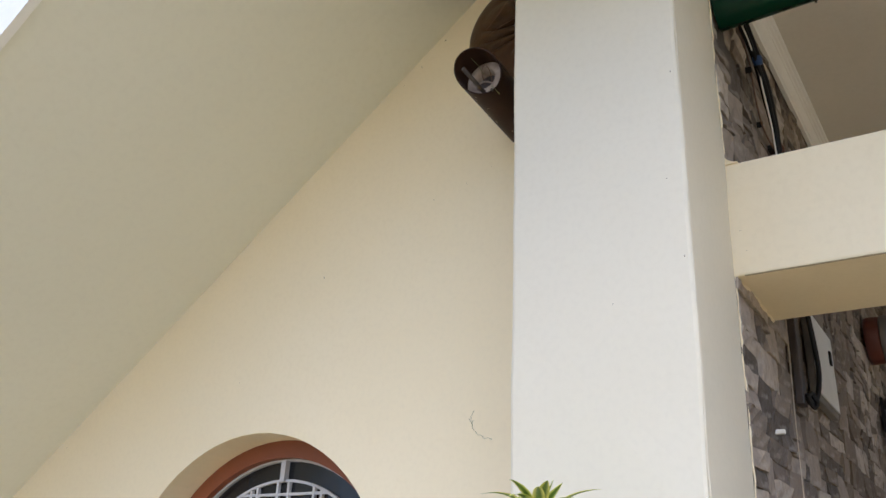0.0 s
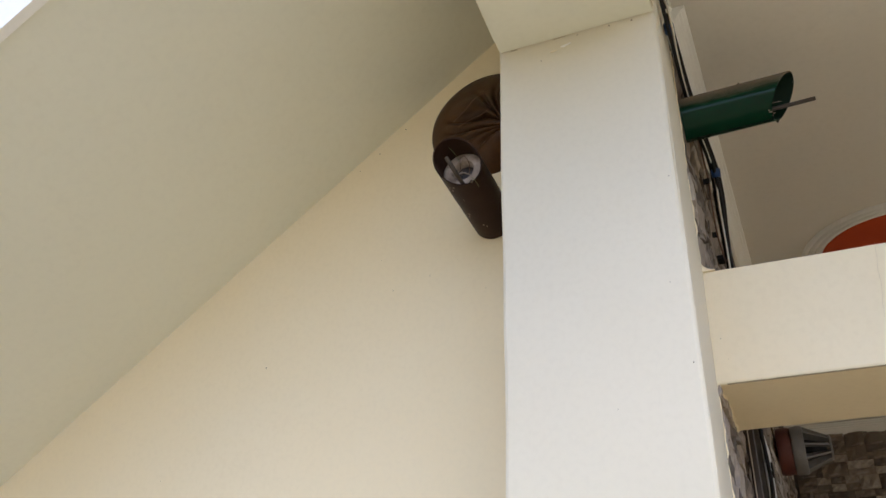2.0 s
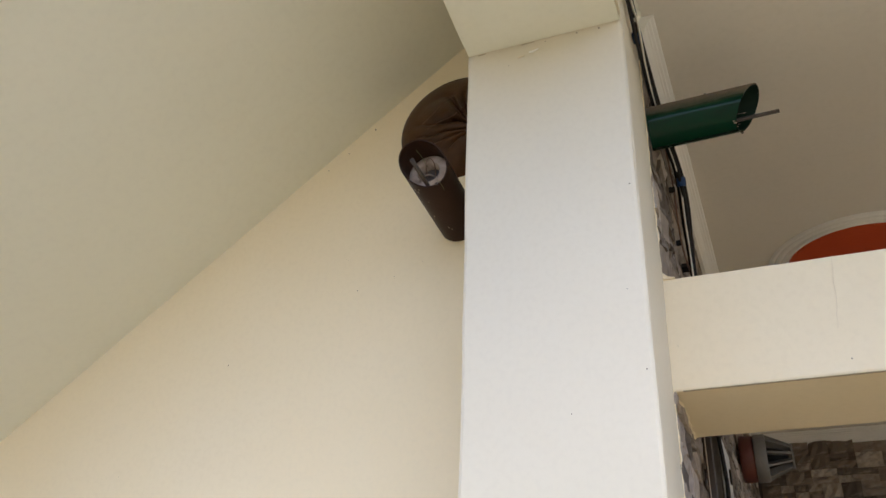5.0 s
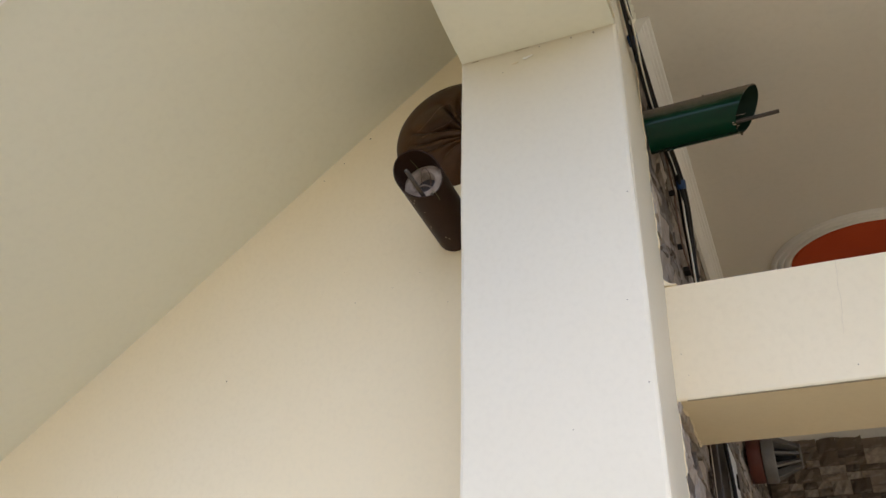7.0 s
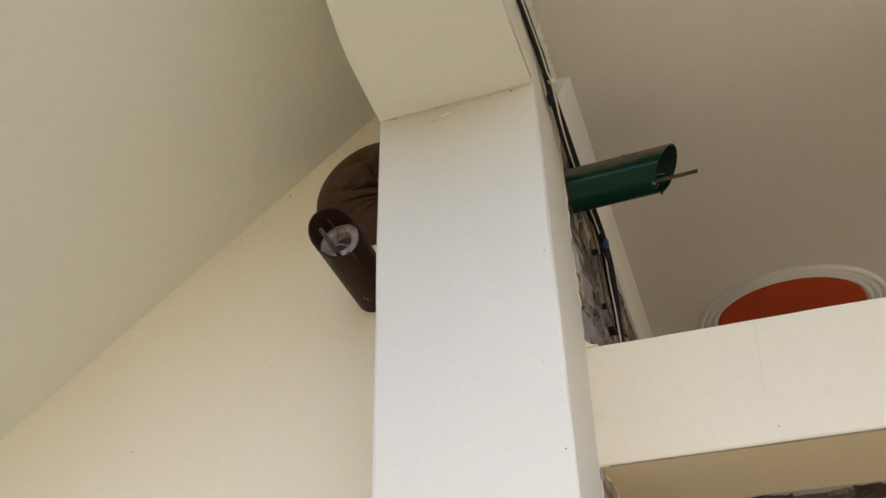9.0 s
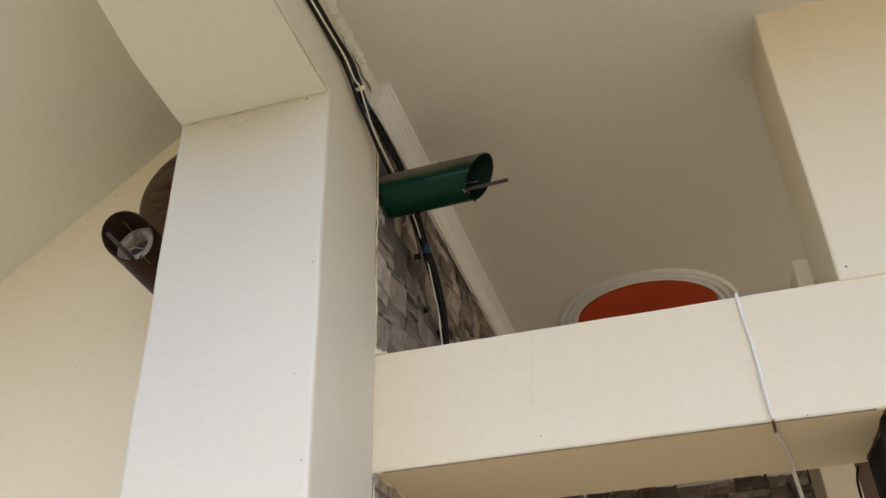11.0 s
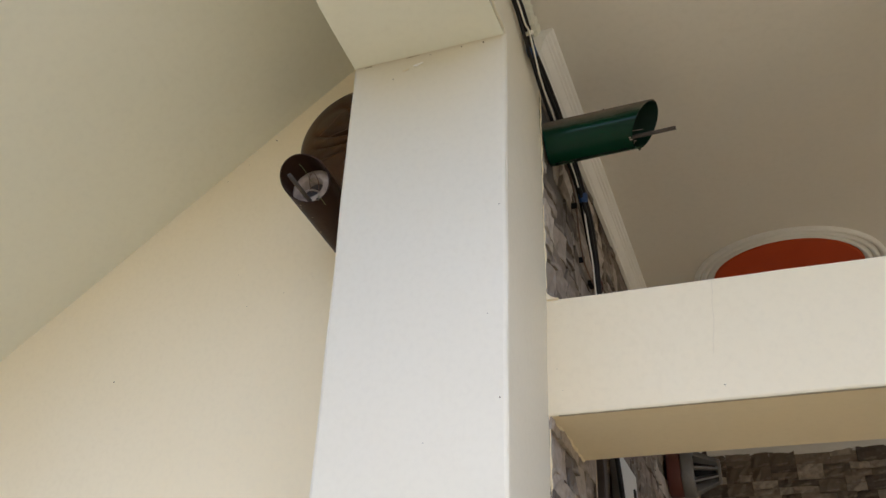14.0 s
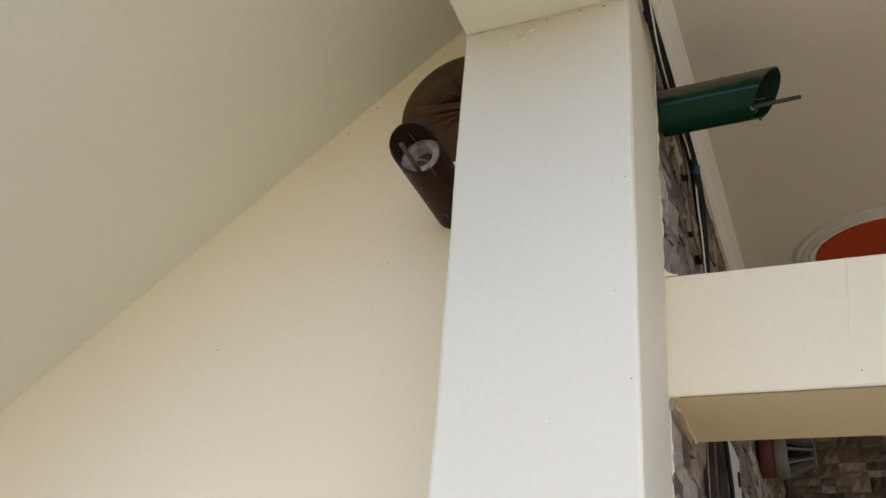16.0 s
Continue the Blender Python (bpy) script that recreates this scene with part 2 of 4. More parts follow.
def tube(bm, pts, radius, sides=8, caps=True):
    """A round bar through pts."""
    rings, up = [], Vector((0.13, 0.2, 0.97))
    pts = [Vector(p) for p in pts]
    for i, p in enumerate(pts):
        d = (pts[min(i + 1, len(pts) - 1)] - pts[max(i - 1, 0)]).normalized()
        a = d.cross(up if abs(d.dot(up)) < 0.95 else Vector((1, 0, 0))).normalized()
        b = d.cross(a)
        rings.append([bm.verts.new(p + (a * math.cos(k * math.tau / sides) + b * math.sin(k * math.tau / sides)) * radius) for k in range(sides)])
    for r, s in zip(rings, rings[1:]):
        for k in range(sides):
            bm.faces.new((r[k], r[(k + 1) % sides], s[(k + 1) % sides], s[k]))
    if caps:
        bm.faces.new(rings[0]), bm.faces.new(rings[-1])
    return bm


def smooth_path(ctrl, n=8):
    """Catmull-Rom through the control points."""
    c = [Vector(p) for p in ctrl]
    c = [2 * c[0] - c[1]] + c + [2 * c[-1] - c[-2]]
    out = []
    for i in range(1, len(c) - 2):
        for k in range(n):
            t = k / n
            out.append(0.5 * (2 * c[i] + (c[i + 1] - c[i - 1]) * t + (2 * c[i - 1] - 5 * c[i] + 4 * c[i + 1] - c[i + 2]) * t * t + (3 * c[i] - c[i - 1] - 3 * c[i + 1] + c[i + 2]) * t ** 3))
    return out + [c[-2]]


def lathe(bm, profile, sides=32, axis="Z", caps=False):
    """Turns (radius, height) pairs round an axis."""
    rings = []
    for r, h in profile:
        ring = []
        for k in range(sides):
            a = k * math.tau / sides
            p = (r * math.cos(a), r * math.sin(a), h)
            if axis == "X":
                p = (h, r * math.cos(a), r * math.sin(a))
            elif axis == "Y":
                p = (r * math.cos(a), h, r * math.sin(a))
            ring.append(bm.verts.new(p))
        rings.append(ring)
    for r, s in zip(rings, rings[1:]):
        for k in range(sides):
            bm.faces.new((r[k], r[(k + 1) % sides], s[(k + 1) % sides], s[k]))
    if caps:
        bm.faces.new(rings[0]), bm.faces.new(rings[-1])
    return bm


# ---- large structure ----
SLOPE, RIDGE_X, RIDGE_Z = 0.767, -1.29, 3.205


def soffit_z(x):
    return RIDGE_Z + (x - RIDGE_X) * SLOPE


CEIL = 3.345
BACK_Y = 5.74
WALL_Y = 1.84
FRONT = 1.878
STONE_X = -0.46

structure("ground", boxed(-60, 60, -90, 60, -0.3, 0.0), PAVING, "pale sandy paving reaching far out", "ground")
structure("floor", boxed(-0.46, 2.8, 1.9, 6.0, 0.0, 0.03), TILE, "beige tiled floor inside the porch", "floor")

# gable wall with an arched window opening
WIN_X, WIN_R, WIN_C = -1.882, 0.53, 1.455
arc = [(WIN_X + WIN_R * math.sin(a), WIN_C + WIN_R * math.cos(a)) for a in (radians(i * 6) for i in range(16))]
left_arc = [(2 * WIN_X - x, z) for x, z in arc]
SILL = 0.75
right_half = [(WIN_X, 0.0), (-0.70, 0.0), (-0.70, soffit_z(-0.70) + 0.03), (WIN_X, soffit_z(WIN_X) + 0.03)] + arc + [(WIN_X + WIN_R, SILL), (WIN_X, SILL)]
left_half = [(WIN_X, 0.0), (-3.6, 0.0), (-3.6, soffit_z(-3.6) + 0.03), (WIN_X, soffit_z(WIN_X) + 0.03)] + left_arc + [(WIN_X - WIN_R, SILL), (WIN_X, SILL)]
wall = prism(right_half, WALL_Y, WALL_Y + 0.22)
other = prism(left_half, WALL_Y, WALL_Y + 0.22)
me_tmp = bpy.data.meshes.new("tmp")
other.to_mesh(me_tmp)
other.free()
wall.from_mesh(me_tmp)
bpy.data.meshes.remove(me_tmp)
bmesh.ops.remove_doubles(wall, verts=wall.verts[:], dist=0.0005)
inner = [f for f in wall.faces if all(abs(v.co.x - WIN_X) < 1e-4 for v in f.verts)]
bmesh.ops.delete(wall, geom=inner, context="FACES")
structure("wall_gable", wall, CREAM, "cream painted gable wall with an arched window opening", "wall")

# plaster fillet where the cross beam meets the pillar
fil = [(-0.475, 2.54), (-0.430, 2.54), (-0.430, 2.5425)] + [(-0.430 - 0.032 * math.sin(a), 2.5745 - 0.032 * math.cos(a)) for a in (radians(15 * i) for i in range(7))] + [(-0.475, 2.576)]
structure("trim_fillet", prism(fil, FRONT - 0.004, FRONT + 0.05), CREAM, "rounded plaster fillet in the corner of the beam", "trim")

# sloping soffit and roof over the gable wall
x0, x1 = -3.9, -0.835
roof = prism([(x0, soffit_z(x0)), (x1, soffit_z(x1)), (x1, soffit_z(x1) + 0.16), (x0, soffit_z(x0) + 0.16)], 0.835, 6.2)
structure("ceiling_sloping", roof, SOFFIT, "pale grey painted sloping soffit under the roof", "ceiling")
# Roof edge face, made tall so that white fills the view's upper corner.
verge = prism([(x0, soffit_z(x0) - 0.012), (x1, soffit_z(x1) - 0.012), (x1, soffit_z(x1) + 0.6), (x0, soffit_z(x0) + 0.6)], 0.812, 0.835)
structure("trim_verge", verge, WHITE, "white roof edge face, made tall to fill the view's corner", "trim")

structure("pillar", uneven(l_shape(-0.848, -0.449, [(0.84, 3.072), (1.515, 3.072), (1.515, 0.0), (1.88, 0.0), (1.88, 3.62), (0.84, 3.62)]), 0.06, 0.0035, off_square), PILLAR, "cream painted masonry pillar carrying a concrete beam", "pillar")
structure("ceiling_beam_underside", uneven(boxed(-0.842, -0.453, 0.845, 1.51, 3.065, 3.08), 0.06, 0.0012, off_square), SOFFIT, "pale painted underside of the porch beam", "beam")
structure("beam_cross", plastered(-0.56, 1.5, FRONT, 2.23, 2.251, 2.541), CREAM, "cream painted concrete cross beam between pillar and wall", "beam")
structure("wall_right", plastered(0.587, 1.5, FRONT - 0.004, 2.135, 2.536, 3.47, wob=0.002), CREAM, "cream painted wall above the cross beam", "wall")
structure("wall_pier", boxed(0.62, 1.5, FRONT + 0.01, 2.15, 0.0, 2.25, 0.006), CREAM, "cream painted pier under the cross beam", "wall")
structure("ceiling_porch", boxed(-0.46, 2.9, 0.84, 6.2, CEIL, 3.6), CEILING, "flat pale painted porch ceiling", "ceiling")
# Unseen slab, added to keep light from leaking in from above.
structure("unseen_roof_slab", boxed(-0.9, 2.95, 0.8, 6.25, 3.6, 3.72), WHITE, "unseen slab over the porch that keeps light out", "roof")
wall_stone = structure("wall_stone", boxed(-0.70, STONE_X - 0.012, 1.88, 6.2, 0.0, 3.6), MORTAR, "wall clad in grey brown split stone", "wall")
wall_back = structure("wall_back", boxed(-0.47, 2.8, BACK_Y + 0.002, 6.2, 0.0, 3.6), MORTAR, "far wall clad in grey brown split stone", "wall")
structure("pillar_corner", boxed(2.65, 2.95, BACK_Y - 0.12, 6.2, 0.0, 3.6, 0.01), CREAM, "plain cream corner pillar of the porch", "pillar")
structure("wall_nib", plastered(0.56, 0.64, 2.185, 2.34, 2.5, 2.775), CREAM, "short cream stub wall behind the opening", "wall")
# Unseen walls, added to close the room behind the window against light.
structure("unseen_room_side", boxed(-3.6, -3.45, 2.06, 6.2, 0.0, 1.5), CREAM, "unseen cream side wall that keeps the room dark", "wall")
structure("unseen_room_back", boxed(-3.6, -0.70, 6.0, 6.2, 0.0, 3.6), CREAM, "unseen cream back wall that keeps the room dark", "wall")


# cornice along the stone wall and along the far wall
def cornice_profile():
    pts = [(0.0, 0.0), (0.014, 0.0), (0.017, 0.008), (0.022, 0.013), (0.033, 0.049), (0.037, 0.052), (0.039, 0.059), (0.046, 0.063), (0.048, 0.07), (0.055, 0.073), (0.058, 0.083), (0.0, 0.083)]
    return pts


def cornice(name, matrix, length):
    bm = bmesh.new()
    prof = cornice_profile()
    a = [bm.verts.new(matrix @ Vector((u, 0, w))) for u, w in prof]
    b = [bm.verts.new(matrix @ Vector((u, length, w))) for u, w in prof]
    for i in range(len(prof)):
        j = (i + 1) % len(prof)
        bm.faces.new((a[i], a[j], b[j], b[i]))
    bm.faces.new(a), bm.faces.new(b)
    return structure(name, bm, WHITE, "white stepped plaster cornice at the ceiling", "cornice")


cornice("cornice", Matrix.Translation((STONE_X + 0.002, 1.802, CEIL - 0.084)), BACK_Y - 1.81)
cornice("cornice", Matrix.Translation((-0.39, BACK_Y - 0.002, CEIL - 0.084)) @ Matrix.Rotation(radians(-90), 4, "Z"), 3.1)


# ---- ceiling medallion ----
def medallion(at):
    m = thing("ceiling_medallion", "round red ceiling medallion with white plaster rings", "medallion", at)
    bm = bmesh.new()
    lathe(bm, [(0.001, -0.010), (0.287, -0.010), (0.293, -0.006), (0.293, 0.0)], 64)
    part("disc", bm, RED, m, "flat red painted disc")
    for r in (0.309, 0.336, 0.363):
        bm = bmesh.new()
        lathe(bm, [(r - 0.011, 0.0), (r - 0.008, -0.010), (r, -0.015), (r + 0.008, -0.010), (r + 0.011, 0.0)], 72)
        part("ring", bm, WHITE, m, "white plaster ring", True)
    return m


medallion((0.169, 3.465, CEIL))


# ---- pipe lamps ----
def pipe_mesh(length, radius, wall_t, cut):
    """Hollow pipe along x; the mouth is cut so that its top reaches further out."""
    bm = bmesh.new()
    n = 40
    corners = ((radius, 0), (radius, 1), (radius - wall_t, 1), (radius - wall_t, 0))
    for pair in zip(corners, corners[1:] + corners[:1]):
        rings = []
        for r, end in pair:
            ring = []
            for k in range(n):
                y, z = math.cos(k * math.tau / n), math.sin(k * math.tau / n)
                ring.append(bm.verts.new((length + cut[0] * y + cut[1] * z if end else 0.0, r * y, r * z)))
            rings.append(ring)
        for k in range(n):
            bm.faces.new((rings[0][k], rings[0][(k + 1) % n], rings[1][(k + 1) % n], rings[1][k]))
    return bm


def pipe_of(lamp):
    return next(c for c in lamp.children if c.name.startswith("pipe"))


def bare_inside(ob, material, radius):
    """Gives the bore of a pipe its own material, darkened for the shade inside."""
    ob.data.materials.append(material)
    for p in ob.data.polygons:
        if all(math.hypot(ob.data.vertices[i].co.y, ob.data.vertices[i].co.z) < radius for i in p.vertices):
            p.material_index = 1


def pipe_lamp(label, at, length, radius, cut, mat, disc_at, rod):
    ob = thing("pipe_lamp", label, "pipe lamp", at)
    pipe = part("pipe", pipe_mesh(length, radius, 0.0035, cut), mat, ob, "", True)
    bm = bmesh.new()
    lathe(bm, [(0.026, disc_at - 0.05), (0.028, disc_at - 0.004), (0.031, disc_at), (radius * 0.55, disc_at + 0.001), (radius * 0.86, disc_at), (radius - 0.004, disc_at - 0.002)], 32, "X")
    holder = part("lamp_holder", bm, DISC, ob, "dusty white lamp holder inside the pipe", True)
    hole = bmesh.new()
    lathe(hole, [(0.0, disc_at - 0.024), (0.0268, disc_at - 0.024)], 20, "X")
    part("socket", hole, DARK_TRIM, holder, "dark empty socket")
    bm = bmesh.new()
    tube(bm, rod, 0.0055, 10)
    part("rod", bm, ROD, ob, "short steel rod", True)
    bm = bmesh.new()
    tube(bm, smooth_path([(disc_at - 0.02, 0.012, -0.01), (disc_at + 0.008, 0.02, 0.01), (disc_at + 0.02, 0.012, 0.026), (disc_at + 0.012, -0.002, 0.03), (disc_at + 0.004, -0.006, 0.012), (disc_at - 0.02, -0.01, 0.0)]), 0.0012, 6)
    part("wire", bm, COPPER, holder, "loose thin wire", True)
    bm = bmesh.new()
    tube(bm, smooth_path([(disc_at - 0.02, 0.016, -0.006), (disc_at + 0.003, 0.004, -0.012), (disc_at + 0.006, -0.012, -0.018), (disc_at + 0.003, -0.02, -0.03)]), 0.0022, 6)
    part("terminal_lead", bm, DISC, holder, "short pale lead", True)
    for x, a in ((0.62 * length, 112), (0.9 * length, -60)):
        bm = bmesh.new()
        lathe(bm, [(0.0, 0.006), (0.0028, 0.005), (0.003, 0.002), (0.0045, 0.0)], 8)
        bmesh.ops.transform(bm, matrix=Matrix.Translation((x, 0, 0)) @ Matrix.Rotation(radians(a - 90), 4, "X") @ Matrix.Translation((0, 0, radius)), verts=bm.verts[:])
        part("screw", bm, ROD, pipe)
    return ob


def along(base, tip):
    d = (Vector(tip) - Vector(base)).normalized()
    side = Vector((0, 0, 1)).cross(d).normalized()
    up = d.cross(side)
    m = Matrix((d, side, up)).transposed().to_4x4()
    return Matrix.Translation(base) @ m


green_lamp = pipe_lamp("dark green plastic pipe lamp, slanted mouth, dusty sheen painted on top", along((-0.464, 1.955, 3.062), (-0.185, 1.968, 3.08)), 0.27, 0.062, (0.009, 0.04), GREEN, 0.12, [(0.13, 0.0, -0.036), (0.345, 0.0, -0.034)])
bare_inside(pipe_of(green_lamp), BORE, 0.0605)
brown_lamp = pipe_lamp("dark brown plastic pipe lamp with a slanted mouth", along((-0.983, WALL_Y, 2.783), (-0.978, 1.54, 2.80)), 0.278, 0.0575, (-0.022, 0.025), BROWN, 0.24, [(0.2, 0.002, -0.044), (0.348, 0.002, -0.044)])


def flecks(pipe, radius, spots, mat, label, seed):
    """Small flat splashes on a pipe's outside: distance along it, angle and size."""
    r = random.Random(seed)
    for x, a, size in spots:
        bm = bmesh.new()
        ring = [bm.verts.new((size * r.uniform(0.5, 1.2) * 1.7 * math.cos(k * 0.785), size * r.uniform(0.5, 1.2) * math.sin(k * 0.785), 0.0)) for k in range(8)]
        top = bm.verts.new((0, 0, 0.0008))
        for k in range(8):
            bm.faces.new((ring[k], ring[(k + 1) % 8], top))
        bmesh.ops.transform(bm, matrix=Matrix.Rotation(radians(a - 90), 4, "X") @ Matrix.Translation((x, 0, radius + 0.0002)), verts=bm.verts[:])
        part("fleck", bm, mat, pipe, label, True)


flecks(pipe_of(brown_lamp), 0.0575, [(0.235, -128, 0.0028), (0.228, -120, 0.002), (0.243, -112, 0.0022), (0.12, -118, 0.0022), (0.105, -125, 0.0016), (0.07, -95, 0.0022), (0.062, -88, 0.0018), (0.19, -105, 0.0014)], DISC, "pale splash", 3)
flecks(pipe_of(green_lamp), 0.062, [(0.228, 250, 0.0032), (0.236, 256, 0.0022), (0.224, 244, 0.0018), (0.232, 262, 0.0016)], DISC, "white splash", 4)
# Dry stalks in the brown lamp's mouth, a thin pale wire in the green one's.
for lamp, path, mat in ((brown_lamp, [(0.245, 0.03, -0.047), (0.262, 0.036, -0.05), (0.25, 0.042, -0.056), (0.232, 0.043, -0.058)], STEM), (brown_lamp, [(0.236, -0.006, 0.02), (0.262, -0.012, 0.035), (0.28, -0.024, 0.05)], STEM), (green_lamp, [(0.12, -0.012, -0.022), (0.2, -0.01, -0.02), (0.262, 0.0, -0.016)], DISC)):
    part("thin_strand", tube(bmesh.new(), smooth_path(path, 5), 0.0007, 6), mat, lamp, "thin pale strand", True)


# brown domed cover on the wall behind the pipe
def wall_dome(at):
    """Round cover, smooth towards its rim and crumpled round a hub low on one side."""
    bm = bmesh.new()
    rings, sides = 26, 120
    grid = []
    for i in range(rings + 1):
        t = i / rings
        row = []
        for k in range(sides):
            a = k * math.tau / sides
            r = 0.184 * (1 + 0.01 * math.sin(3 * a))
            h = -0.075 * math.cos(t * math.pi / 2) ** 0.8
            fold = 1 - abs(math.sin(a * 5.5 + 1.3 * math.sin(a * 3 + 4 * t) + 0.8))
            h += 0.045 * (fold ** 2 - 0.35) * max(0.0, 1 - abs(t - 0.3) * 2.1) * (0.25 + max(0.0, -math.cos(a + 0.35)))
            q = (1 - t) ** 1.25
            row.append(bm.verts.new((r * t * math.cos(a) + 0.085 * q, h, r * t * math.sin(a) - 0.085 * q)))
        grid.append(row)
    for r, s in zip(grid, grid[1:]):
        for k in range(sides):
            bm.faces.new((r[k], r[(k + 1) % sides], s[(k + 1) % sides], s[k]))
    bmesh.ops.remove_doubles(bm, verts=bm.verts[:], dist=0.0004)
    ob = thing("wall_cover", "round brown crumpled cover fixed high on the wall", "cover", at)
    part("cloth", bm, DOME, ob, "crumpled brown cloth", True)
    bm = bmesh.new()
    lathe(bm, [(0.178, 0.002), (0.1825, 0.0), (0.183, -0.003), (0.18, -0.005)], 72, "Y")
    part("rim", bm, DOME, ob, "narrow brown rim", True)
    for path in ([(-0.085, -0.068, -0.02), (-0.04, -0.085, 0.0), (-0.01, -0.088, 0.03), (0.03, -0.08, 0.055)], [(-0.06, -0.088, -0.06), (-0.02, -0.096, -0.05), (0.02, -0.098, -0.042), (0.05, -0.092, -0.01)]):
        part("fold_line", tube(bmesh.new(), smooth_path(path, 6), 0.0008, 6), COPPER, ob, "thin brown line along a fold", True)
    return ob


wall_dome((-1.0, WALL_Y, 3.128))


# ---- arched window ----
def ring_arc(bm, cx, cz, r0, r1, y0, y1, a0=-90, a1=90, n=30):
    prev = None
    for i in range(n + 1):
        a = radians(a0 + (a1 - a0) * i / n)
        s, c = math.sin(a), math.cos(a)
        q = [bm.verts.new((cx + r * s, y, cz + r * c)) for r, y in ((r0, y0), (r1, y0), (r1, y1), (r0, y1))]
        if prev:
            for k in range(4):
                bm.faces.new((prev[k], prev[(k + 1) % 4], q[(k + 1) % 4], q[k]))
        else:
            bm.faces.new(q)
        prev = q
    bm.faces.new(prev)
    return bm


def arched_window():
    w = tagged(new("window_1"), "arched window with terracotta frame and white grille", "window", kind="structure")
    fy = 1.955
    bm = ring_arc(bmesh.new(), WIN_X, WIN_C, 0.478, WIN_R, fy, fy + 0.07)
    for s in (-1, 1):
        xa, xb = sorted((WIN_X + s * 0.478, WIN_X + s * WIN_R))
        box(bm, xa, xb, fy, fy + 0.07, SILL, WIN_C)
    box(bm, WIN_X - 0.478, WIN_X + 0.478, fy, fy + 0.07, SILL, SILL + 0.075)
    part("window_frame", bm, TERRACOTTA, w, "terracotta painted frame")
    bm = bmesh.new()
    f = [(WIN_X + 0.476 * math.sin(radians(a)), WIN_C + 0.476 * math.cos(radians(a))) for a in range(-90, 91, 6)]
    pane = prism(f + [(WIN_X + 0.476, SILL + 0.07), (WIN_X - 0.476, SILL + 0.07)], fy + 0.036, fy + 0.042)
    part("pane", pane, GLASS, w, "dark glass pane")
    part("sash_rim", ring_arc(bm, WIN_X, WIN_C, 0.471, 0.4775, fy + 0.024, fy + 0.036), GRILLE, w, "white metal sash rim")
    g = part("grille", ring_arc(bmesh.new(), WIN_X, WIN_C, 0.409, 0.417, fy + 0.024, fy + 0.034), GRILLE, w, "white metal grille")
    for x in (-0.29, -0.26, -0.13, -0.105, -0.022, 0.022, 0.125, 0.155, 0.28):
        top = math.sqrt(0.412 ** 2 - x * x)
        part("bar", boxed(WIN_X + x - 0.004, WIN_X + x + 0.004, fy + 0.022, fy + 0.034, SILL + 0.07, WIN_C + top), GRILLE, g)
    for h in (0.372, 0.335, 0.19, 0.15, -0.1, -0.14, -0.4):
        half = math.sqrt(max(0.412 ** 2 - max(h, 0) ** 2, 0))
        part("bar", boxed(WIN_X - half, WIN_X + half, fy + 0.024, fy + 0.032, WIN_C + h - 0.004, WIN_C + h + 0.004), GRILLE, g)
    part("bar", boxed(WIN_X - 0.009, WIN_X + 0.009, fy + 0.014, fy + 0.034, WIN_C + 0.41, WIN_C + 0.472), GRILLE, g)
    return w


arched_window()


# ---- cables on the stone wall ----
def cable(name, ctrl, radius, mat, label, sides=8):
    bm = bmesh.new()
    tube(bm, smooth_path(ctrl, 10), radius, sides)
    return tagged(finish(name, bm, mat, True), label, "cable")


CX = STONE_X + 0.024
route = [(-0.44, 1.05, 3.2), (-0.44, 1.3, 3.235), (-0.44, 1.5, 3.245), (-0.44, 1.615, 3.257), (-0.438, 1.675, 3.228), (-0.437, 1.715, 3.203), (-0.439, 1.86, 3.216), (-0.438, 2.01, 3.205), (-0.42, 2.103, 3.096), (-0.406, 2.14, 3.003), (-0.408, 2.24, 2.965), (-0.42, 2.36, 2.905), (-0.424, 2.395, 2.815), (-0.43, 2.47, 2.65), (-0.43, 2.545, 2.55)]
second = [(-0.441, 1.05, 3.18), (-0.441, 1.3, 3.205), (-0.441, 1.5, 3.212), (-0.441, 1.583, 3.208), (-0.441, 1.642, 3.188), (-0.441, 1.688, 3.170), (-0.441, 1.75, 3.155), (-0.441, 1.81, 3.137), (-0.441, 1.905, 3.12), (-0.436, 2.06, 3.09), (-0.42, 2.13, 3.01), (-0.43, 2.3, 2.94), (-0.432, 2.40, 2.85), (-0.432, 2.5, 2.6)]
pale = [(-0.435, 1.3, 3.205), (-0.435, 1.5, 3.222), (-0.434, 1.575, 3.222), (-0.433, 1.629, 3.203), (-0.432, 1.661, 3.211), (-0.432, 1.708, 3.178), (-0.436, 1.797, 3.154), (-0.438, 1.93, 3.14), (-0.43, 2.07, 3.095), (-0.416, 2.125, 3.02), (-0.415, 2.174, 2.985), (-0.42, 2.239, 2.936), (-0.423, 2.305, 2.873), (-0.424, 2.335, 2.798), (-0.43, 2.45, 2.6)]


def beside(path, dx, dy, dz, wave):
    """The same run set off a little, with slack of its own."""
    return [(x + dx, y + dy + 0.003 * math.sin(i * 1.7 + wave), z + dz + 0.003 * math.sin(i * 2.6 + wave)) for i, (x, y, z) in enumerate(path)]


